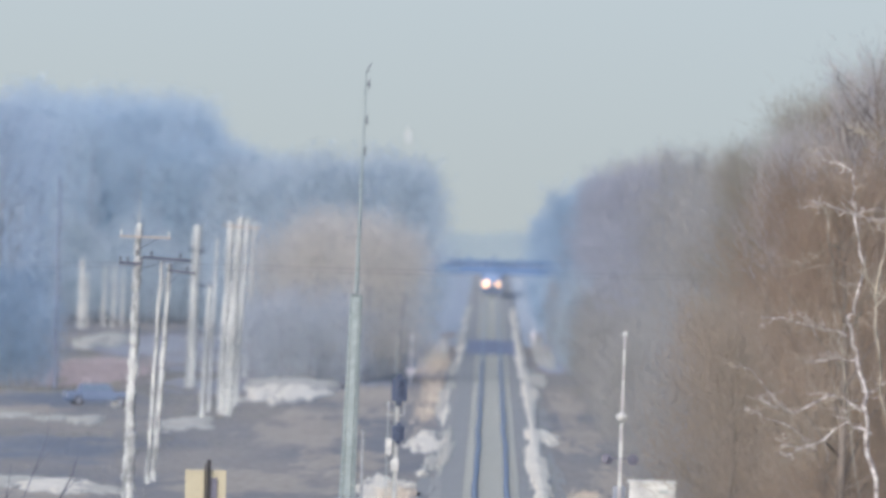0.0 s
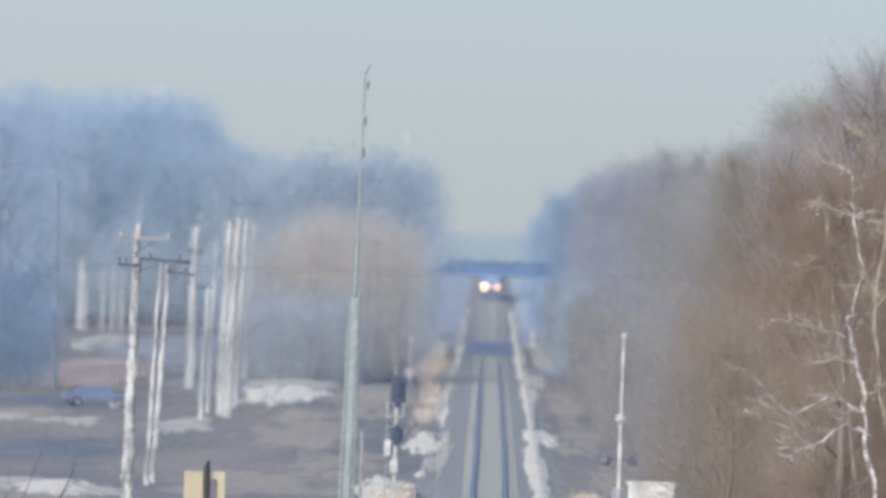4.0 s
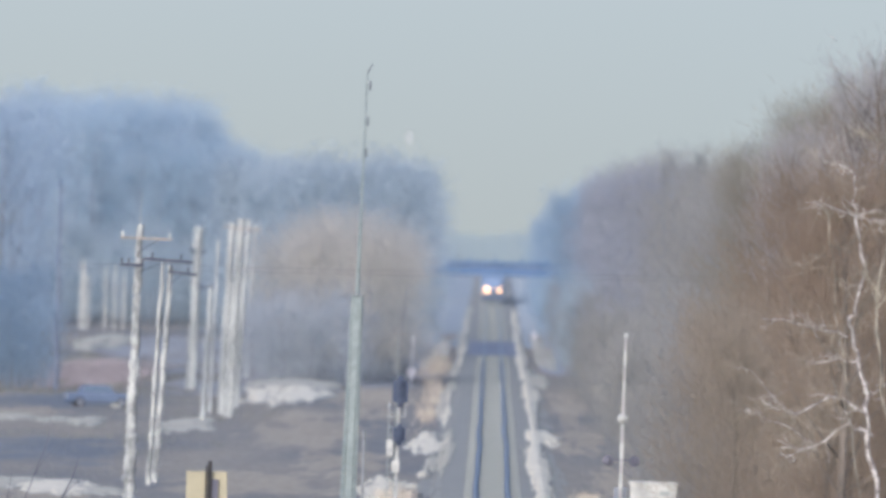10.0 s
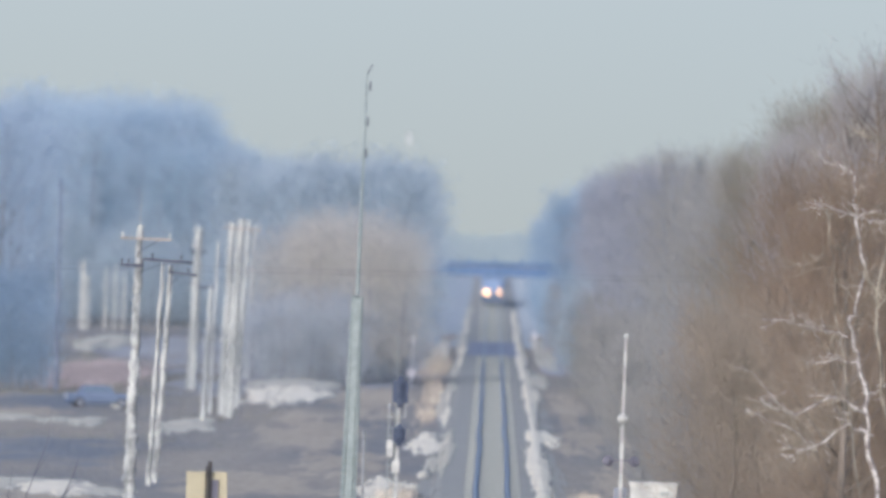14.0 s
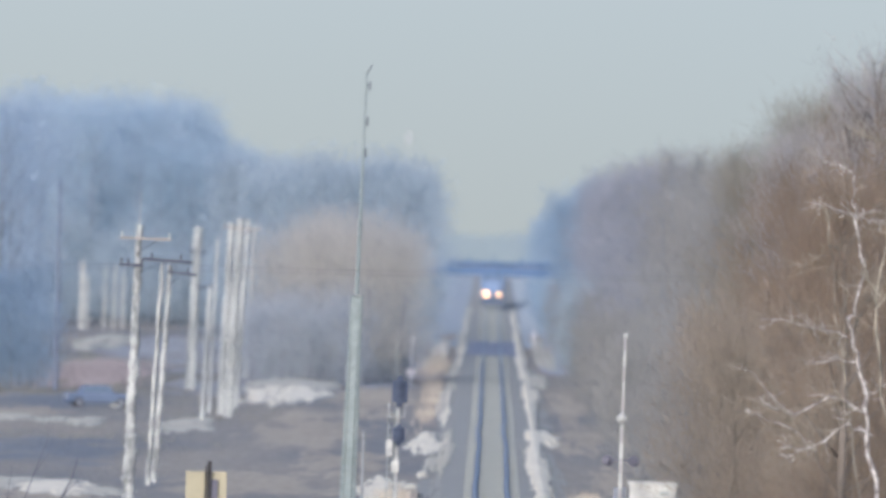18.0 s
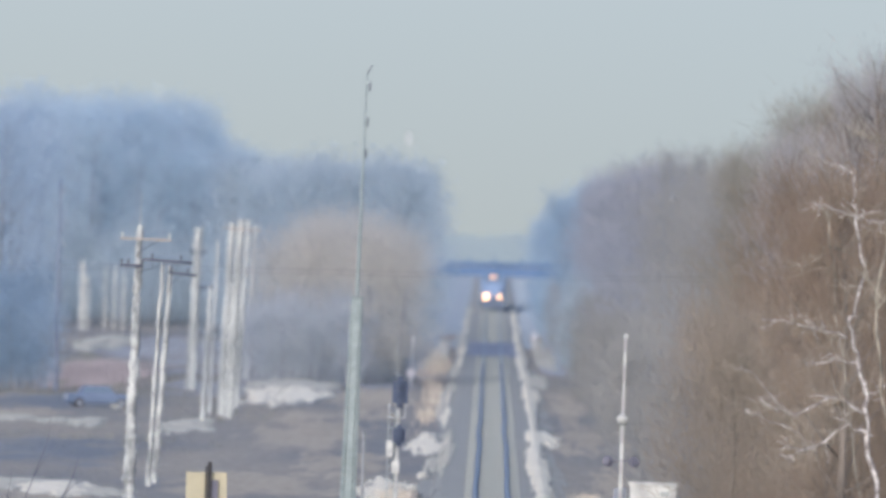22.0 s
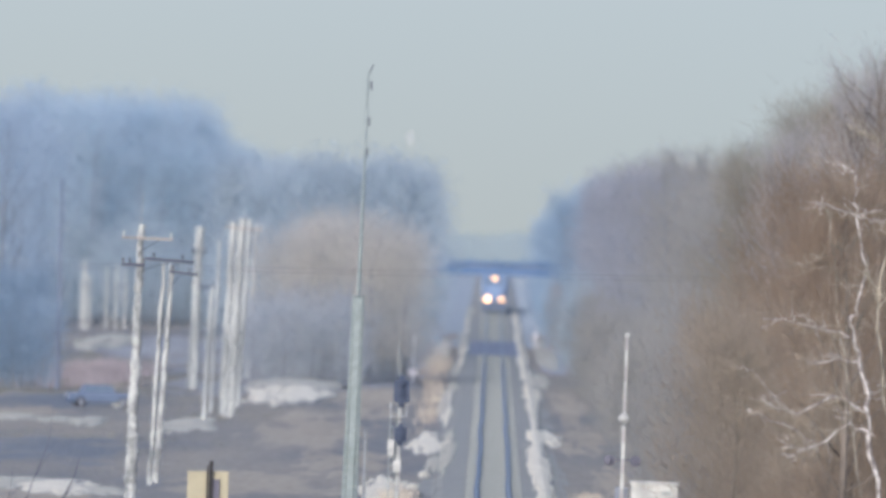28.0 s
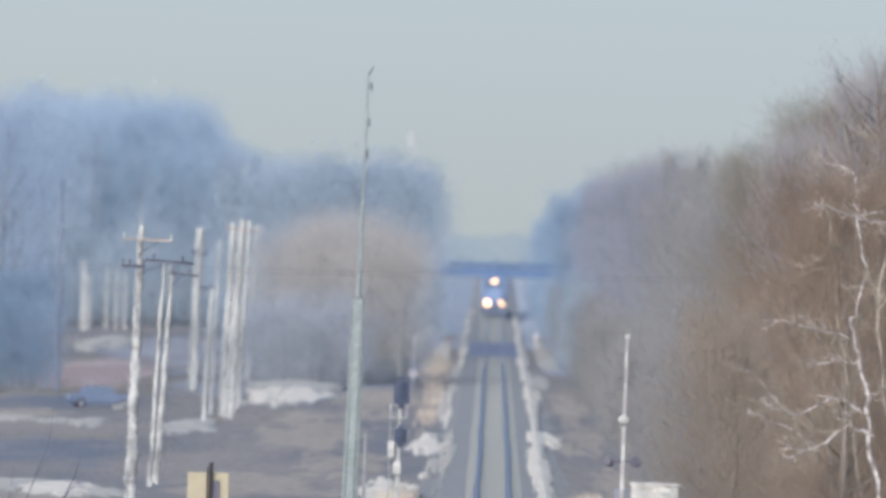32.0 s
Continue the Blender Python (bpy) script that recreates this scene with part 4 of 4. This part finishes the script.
# ---- the road bridge ----
def road_bridge():
    y = 2200
    t = thing("road_bridge", pose(0, y, -0.15, 0, 0.35, 0), "low blue-grey road bridge over the railway", "bridge")
    part("girder", B(((0, -3.6, 7.03), (46, 0.5, 0.8), 0.03)), "deck", t, "riveted plate girder")
    part("girder", B(((0, 3.6, 7.03), (46, 0.5, 0.8), 0.03)), "deck", t, "riveted plate girder")
    part("slab", B(((0, 0, 7.45), (46, 7.0, 0.35), 0.02)), "concrete", t)
    part("parapet", B(((0, -3.7, 7.75), (46, 0.22, 0.3), 0.02)), "deck", t)
    part("parapet", B(((0, 3.7, 7.75), (46, 0.22, 0.3), 0.02)), "deck", t)
    for i in range(19):
        part("railing_post", B(((-21.6 + i * 2.4, -3.7, 8.1), (0.12, 0.12, 0.5), 0.0)), "deck", t)
    for s in (-1, 1):
        for dy in (-2.8, 0, 2.8):
            part("column", R(((s * 9.5, dy, -0.5), (s * 9.5, dy, 6.3), 0.4)), "concrete", t)
        part("pier_cap", B(((s * 9.5, 0, 6.45), (1.0, 7.4, 0.5), 0.04)), "concrete", t)
        part("abutment", B(((s * 21.5, 0, 3.2), (3.0, 8.0, 7.6), 0.05)), "concrete", t)


# ---- the train ----
def wheelset(bm, y):
    for s in (-1, 1):
        rod(bm, (s * 0.69, y, 0.5), (s * 0.83, y, 0.5), 0.5, None, 14)
    rod(bm, (-0.7, y, 0.5), (0.7, y, 0.5), 0.09)


def bogie(t, y, axles):
    span = 1.9 * (axles - 1)
    b = part("bogie", B(((-0.95, y, 0.62), (0.14, span + 1.2, 0.4), 0.03), ((0.95, y, 0.62), (0.14, span + 1.2, 0.4), 0.03), ((0, y, 0.75), (1.9, 0.5, 0.3), 0.03)), "loco_dark", t)
    for i in range(axles):
        bm = bmesh.new()
        wheelset(bm, y - span / 2 + i * 1.9)
        part("wheelset", bm, "loco_dark", b)


def locomotive():
    """Front at y = 0, facing -Y; the rest reaches towards +Y."""
    t = thing("locomotive", pose(0, 3000, 0), "dark blue diesel locomotive with three lit headlights", "locomotive")
    part("frame", B(((0, 11, 1.35), (3.05, 21.4, 0.35), 0.03)), "loco_dark", t)
    part("plow", box(bmesh.new(), (0, 0.15, 0.62), (2.9, 0.35, 0.9), 0.06), "loco_dark", t)
    bm = bmesh.new()
    box(bm, (0, 1.35, 2.3), (1.9, 1.9, 1.6), 0.0)
    for v in bm.verts:
        if v.co.z > 3 and v.co.y < 1:
            v.co.y += 0.35
    bmesh.ops.bevel(bm, geom=list(bm.edges), offset=0.1, segments=2, affect="EDGES")
    part("nose", bm, "loco", t)
    cab = part("cab", B(((0, 3.5, 2.95), (3.0, 2.5, 2.9), 0.12)), "loco", t)
    for s in (-1, 1):
        part("windscreen", B(((s * 0.72, 2.235, 3.65), (0.95, 0.05, 0.62), 0.02)), "glass", cab)
        part("side_window", B(((s * 1.49, 3.5, 3.6), (0.05, 1.3, 0.6), 0.02)), "glass", cab)
    part("headlight_box", B(((0, 2.15, 4.12), (0.75, 0.25, 0.42), 0.04)), "loco_dark", cab)
    part("number_board", B(((-0.9, 2.2, 4.1), (0.6, 0.08, 0.25), 0.01)), "loco_dark", cab)
    for s in (-1, 1):
        part("headlight", R(((s * 0.17, 2.03, 4.12), (s * 0.17, 1.99, 4.12), 0.14)), "lamp", t, "lit headlight")
    part("hood", B(((0, 12.5, 2.75), (2.1, 15.6, 2.5), 0.1)), "loco", t)
    part("radiator", B(((0, 19.0, 3.75), (2.7, 3.2, 0.6), 0.06)), "loco", t)
    part("exhaust", B(((0, 11, 4.1), (0.6, 0.9, 0.3), 0.03)), "loco_dark", t)
    part("fuel_tank", B(((0, 11, 0.85), (2.6, 5.0, 0.75), 0.12)), "loco_dark", t)
    part("anticlimber", B(((0, 0.1, 1.3), (2.6, 0.4, 0.25), 0.03)), "loco_dark", t)
    part("coupler", B(((0, -0.25, 0.9), (0.3, 0.6, 0.3), 0.04)), "loco_dark", t)
    for s in (-1, 1):
        b = part("ditch_light", R(((s * 0.83, 0.2, 1.62), (s * 0.83, -0.1, 1.62), 0.32)), "loco_dark", t)
        part("lens", R(((s * 0.83, -0.1, 1.62), (s * 0.83, -0.13, 1.62), 0.23 - 0.05 * s)), "lamp", b, "lit lens")
        part("handrail", R(((s * 1.45, 0.3, 1.5), (s * 1.45, 0.3, 2.6), 0.03), ((s * 1.45, 0.3, 2.6), (s * 1.45, 2.2, 2.6), 0.03)), "white", t)
        part("step_well", B(((s * 1.35, 0.45, 0.85), (0.35, 0.5, 0.9), 0.03)), "loco_dark", t)
    bogie(t, 4.2, 3)
    bogie(t, 17.8, 3)
    return t


def wagon():
    t = thing("hopper_wagon", pose(0, 3000, 0), "unseen grey-blue covered hopper wagon behind the locomotive", "wagon", "wagons of the train")
    bm = bmesh.new()
    box(bm, (0, 8.5, 2.75), (3.0, 15.2, 3.2), 0.0)
    for v in bm.verts:
        if v.co.z < 2:
            v.co.y = 8.5 + (v.co.y - 8.5) * 0.8
    bmesh.ops.bevel(bm, geom=list(bm.edges), offset=0.12, segments=2, affect="EDGES")
    body = part("body", bm, "wagon", t)
    for i in range(8):
        for s in (-1, 1):
            part("rib", B(((s * 1.53, 2.6 + i * 1.68, 2.9), (0.08, 0.12, 2.6), 0.0)), "wagon", body)
    part("hatch_row", B(((0, 8.5, 4.4), (0.7, 13.5, 0.14), 0.03)), "wagon", t)
    part("sill", B(((0, 8.5, 1.05), (0.7, 16.4, 0.35), 0.03)), "loco_dark", t)
    bogie(t, 2.3, 2)
    bogie(t, 14.7, 2)
    return t


ground_sheet()
track()
damp_ballast()
woods()
birch(14.0, 850, 4,
      [(0.3, 0), (-0.4, 4.5), (-0.6, 5.5), (-0.8, 6.9), (-0.8, 7.6), (-1.1, 8.7), (-1.4, 9.6), (-1.5, 10.3), (-1.2, 10.6), (-1.0, 12.1), (-1.3, 13.7), (-1.4, 14.5), (-1.4, 15.5)], 0.075,
      [[(-1.4, 9.6), (-2.6, 9.9), (-3.4, 10.1), (-4.6, 10.2)],
       [(-0.8, 6.8), (-1.5, 7.3), (-2.1, 7.4), (-3.3, 6.8), (-3.8, 7.0), (-4.8, 8.2), (-5.3, 8.6)],
       [(-0.6, 6.2), (-1.3, 6.5), (-2.6, 5.6), (-3.4, 6.3), (-4.7, 6.7), (-5.1, 7.0)],
       [(-2.5, 5.7), (-3.2, 5.5), (-3.6, 5.2)],
       [(-1.1, 8.7), (-1.9, 8.9), (-3.0, 8.6)],
       [(-1.3, 14.0), (-2.2, 14.3), (-2.9, 14.4)],
       [(-1.4, 15.5), (-2.5, 15.9), (-2.9, 16.2)],
       [(-1.3, 14.0), (-0.4, 14.2)],
       [(-1.2, 13.9), (-0.1, 13.7)],
       [(-0.8, 7.6), (-0.0, 8.0)],
       [(-2.6, 9.8), (-3.0, 10.4)],
       [(-2.6, 5.6), (-3.8, 5.6)],
       [(-3.8, 7.0), (-4.6, 7.3)]],
      380, "crooked white birch with bare branching limbs")
birch(14.0, 856, 9, [(0.0, 0), (-1.4, 7.5), (-2.0, 12.0), (-2.2, 13.6), (-2.3, 14.2)], 0.026,
      [[(-2.0, 12.1), (-3.0, 12.1), (-3.8, 12.2)],
       [(-2.1, 12.8), (-1.7, 12.7)],
       [(-2.1, 12.6), (-2.9, 12.5)],
       [(-1.1, 11.4), (-1.7, 11.4)]],
      50, "slender pale birch with thin bare limbs", "birch_twig")
birch(16.2, 845, 12, [(0.0, 0), (-2.5, 7.6), (-2.7, 9.9), (-2.7, 11.2), (-2.4, 14.1), (-2.4, 16.7)], 0.07,
      [[(-2.4, 16.6), (-3.2, 16.8), (-3.7, 17.0)], [(-2.7, 10.7), (-2.0, 11.7)], [(-2.7, 11.1), (-3.1, 11.6), (-3.2, 12.0)]], 90, "pale birch at the edge of the wood", "birch_twig")
saplings()
dead_trunk(-30.2, 1640, 14.6)
cutting_bank(-1, 0.12)
cutting_bank(1, 0.4)
# snow beside the line
for i, (x, y, rx, ry, h, mat) in enumerate((
        (2.85, 1390, 1.2, 50, 0.5, "snow"), (2.4, 1260, 0.75, 150, 0.35, "snow"), (2.45, 1110, 0.5, 80, 0.35, "snow"), (2.45, 1180, 0.6, 90, 0.3, "snow"),
        (2.75, 1690, 0.75, 70, 0.55, "snow"), (3.6, 1830, 0.8, 80, 0.5, "road_snow"), (-3.75, 1350, 1.2, 65, 0.45, "snow"), (-5.4, 1130, 1.3, 60, 0.3, "snow"),
        (-3.2, 1250, 0.45, 40, 0.3, "road_snow"))):
    snow_patch(x, y, rx, ry, h, i + 1, mat)
for i, (x, y, rx, ry, h, mat) in enumerate((
        (-3.4, 1610, 0.5, 130, 0.25, "road_snow"), (-5.0, 1130, 1.1, 45, 0.4, "snow"), (-4.3, 1090, 0.6, 25, 0.3, "snow"), (-3.5, 1200, 0.35, 16, 0.35, "snow"), (-3.9, 1150, 0.3, 12, 0.3, "snow"), (-4.7, 2180, 1.0, 130, 0.4, "snow"),
        (-5.0, 2060, 1.2, 120, 0.3, "road_snow"), (4.7, 2070, 1.1, 130, 0.3, "road_snow"), (-2.55, 1310, 0.45, 120, 0.1, "road_snow"), (4.3, 2260, 0.6, 150, 0.3, "road_snow"))):
    snow_patch(x, y, rx, ry, h, i + 10, mat)
# snow on the meadow
for i, (x, y, rx, ry, h, mat) in enumerate((
        (-14.2, 1640, 3.0, 80, 1.5, "snow"), (-14.6, 1720, 3.6, 70, 1.2, "road_snow"), (-18.2, 1420, 1.9, 50, 0.25, "road_snow"), (-35.2, 2150, 2.8, 110, 0.9, "road_snow"),
        (-29.3, 1440, 1.6, 22, 0.3, "road_snow"), (-26.4, 1428, 1.2, 18, 0.3, "road_snow"), (-24.3, 1420, 1.2, 30, 0.45, "road_snow"), (-20.9, 1112, 2.4, 30, 0.3, "snow"),
        (-19.6, 1098, 1.1, 18, 0.5, "snow"), (-23.2, 1120, 1.4, 25, 0.35, "road_snow"), (-22.8, 1128, 2.2, 18, 0.3, "road_snow"), (-18.2, 1104, 1.8, 16, 0.25, "road_snow"),
        (-24.1, 1530, 0.5, 20, 0.8, "snow"), (-28.1, 1590, 0.45, 20, 0.7, "snow"))):
    snow_patch(x, y, rx, ry, h, i + 18, mat)
for i, (x, y, rx, ry) in enumerate(((-7.0, 2130, 2.0, 130), (6.4, 2140, 1.6, 110), (-7.0, 1980, 2.6, 80), (5.0, 1960, 1.4, 70), (-5.0, 1850, 1.2, 50))):
    snow_patch(x, y, rx, ry, 0.0, 300 + i, "thin_snow", "thin snow on gravel beside the line", lift=-0.01)
# haze-toned patches lighten the far meadow and the thicket's shaded foot
for i, (x, y, rx, ry, mat) in enumerate(((-24.5, 1270, 7.0, 75, "slate_soil"), (-29.0, 1560, 6.5, 70, "slate_soil"), (-10.5, 1420, 4.6, 140, "straw"), (-11.5, 1150, 5.5, 75, "straw"),
                                         (-29.0, 1480, 4.0, 35, "straw"), (-8.2, 1640, 3.6, 170, "straw"), (5.0, 1590, 1.7, 170, "straw"), (5.0, 1380, 2.0, 110, "straw"), (-8.0, 1250, 3.0, 80, "straw"), (-20.0, 1940, 9.0, 210, "haze_grass"), (-29.0, 2120, 8.0, 170, "haze_grass"), (-20.0, 1700, 6.0, 80, "haze_grass"), (-10.5, 1745, 5.5, 60, "haze_grass"), (-4.3, 2370, 1.1, 90, "straw"), (4.5, 2380, 1.1, 90, "straw"), (-4.6, 2010, 1.2, 120, "straw"), (-5.2, 2215, 1.9, 60, "pale_straw"), (5.3, 2215, 1.9, 60, "pale_straw"), (6.3, 1190, 1.8, 90, "straw"), (-20.5, 1085, 3.5, 30, "straw"))):
    snow_patch(x, y, rx, ry, 0.0, 200 + i, mat, {"slate_soil": "slate-grey bare earth in the meadow", "haze_grass": "meadow grass lightened with haze grey"}.get(mat, "flattened tan straw on the meadow"), {"slate_soil": "damp_earth", "haze_grass": "frosted_grass"}.get(mat, "flattened_straw"), "ground patch", "patches of the meadow", -0.01)
edge_rng = random.Random(77)
for i in range(18):
    y = 1500 + i * 82 + edge_rng.uniform(-20, 20)
    snow_patch(2.55 + edge_rng.uniform(-0.15, 0.2), y, edge_rng.uniform(0.25, 0.55), edge_rng.uniform(70, 130), edge_rng.uniform(0.15, 0.4), 40 + i, label="ploughed snow along the ballast edge")
    if i % 3 != 1:
        snow_patch(-2.95 + edge_rng.uniform(-0.3, 0.15), y + 20, edge_rng.uniform(0.2, 0.5), edge_rng.uniform(60, 110), edge_rng.uniform(0.12, 0.3), 80 + i, "road_snow" if i % 2 else "snow", label="ploughed snow along the ballast edge")
for i in range(22):
    side = -1 if i % 2 else 1
    snow_patch(side * (3.1 + edge_rng.uniform(-0.1, 0.3)), 1010 + i * 46, edge_rng.uniform(0.35, 0.7), edge_rng.uniform(35, 80), 0.0, 400 + i, "spill", "gravel spilled over the grass beside the ballast", "gravel_spill", "gravel", "gravel beside the line", -0.015)
blades("verge_grass", 650, (-5.4, -3.0), (1330, 1930), (0.2, 0.5), (0.02, 0.06), "grass", "tan dead grass on the railway verge", 21)
blades("verge_grass", 1300, (-6.4, -3.0), (1720, 2200), (0.25, 0.55), (0.03, 0.07), "grass", "tan dead grass below the thicket", 28)
blades("verge_grass", 2200, (-6.0, -3.4), (1040, 1160), (0.1, 0.35), (0.02, 0.05), "grass", "short tan grass beside the signal", 26)
blades("verge_grass", 2000, (3.4, 5.4), (1050, 1150), (0.1, 0.35), (0.02, 0.05), "grass", "short tan grass by the crossing gate", 22)
blades("field_grass", 26000, (-48, -4), (900, 2400), (0.04, 0.12), (0.03, 0.06), "field_grass", "faded brown grass of the winter meadow", 23)
blades("field_grass", 14000, (2.6, 13), (900, 2300), (0.04, 0.12), (0.03, 0.06), "field_grass", "faded brown grass between line and wood", 27)
blades("sedge", 9000, (-35, -25), (1640, 1950), (0.15, 0.4), (0.03, 0.07), "red_grass", "russet sedge at the far side of the meadow", 24)
road_bridge()
pole_line()
wires()
radio_mast()
signal()
crossing_gate(5.35, 1000)
relay_cabinet(6.75, 1000)
yellow_board(-11.05, 913)
marker_post(-6.1, 1780)
parked_car(-25.2, 1520)
far_tower()
slim_post(-5.82, 1062, 3.55)
milepost(3.95, 2250)


def motions():
    speed, start = 15.97, 3256.0
    units = [(locomotive(), 0.0)]
    # unseen wagons behind the locomotive, added to lengthen the train's shadow
    w = wagon()
    units.append((w, 22.6))
    for i in range(1, 9):
        units.append((copy_thing(w, pose(0, 3000, 0)), 22.6 + 17.4 * i))
    for ob, back in units:
        walk(ob, [(t, pose(0, start + back - speed * t, 0)) for t in (0, 8, 16, 24, 32)])


motions()
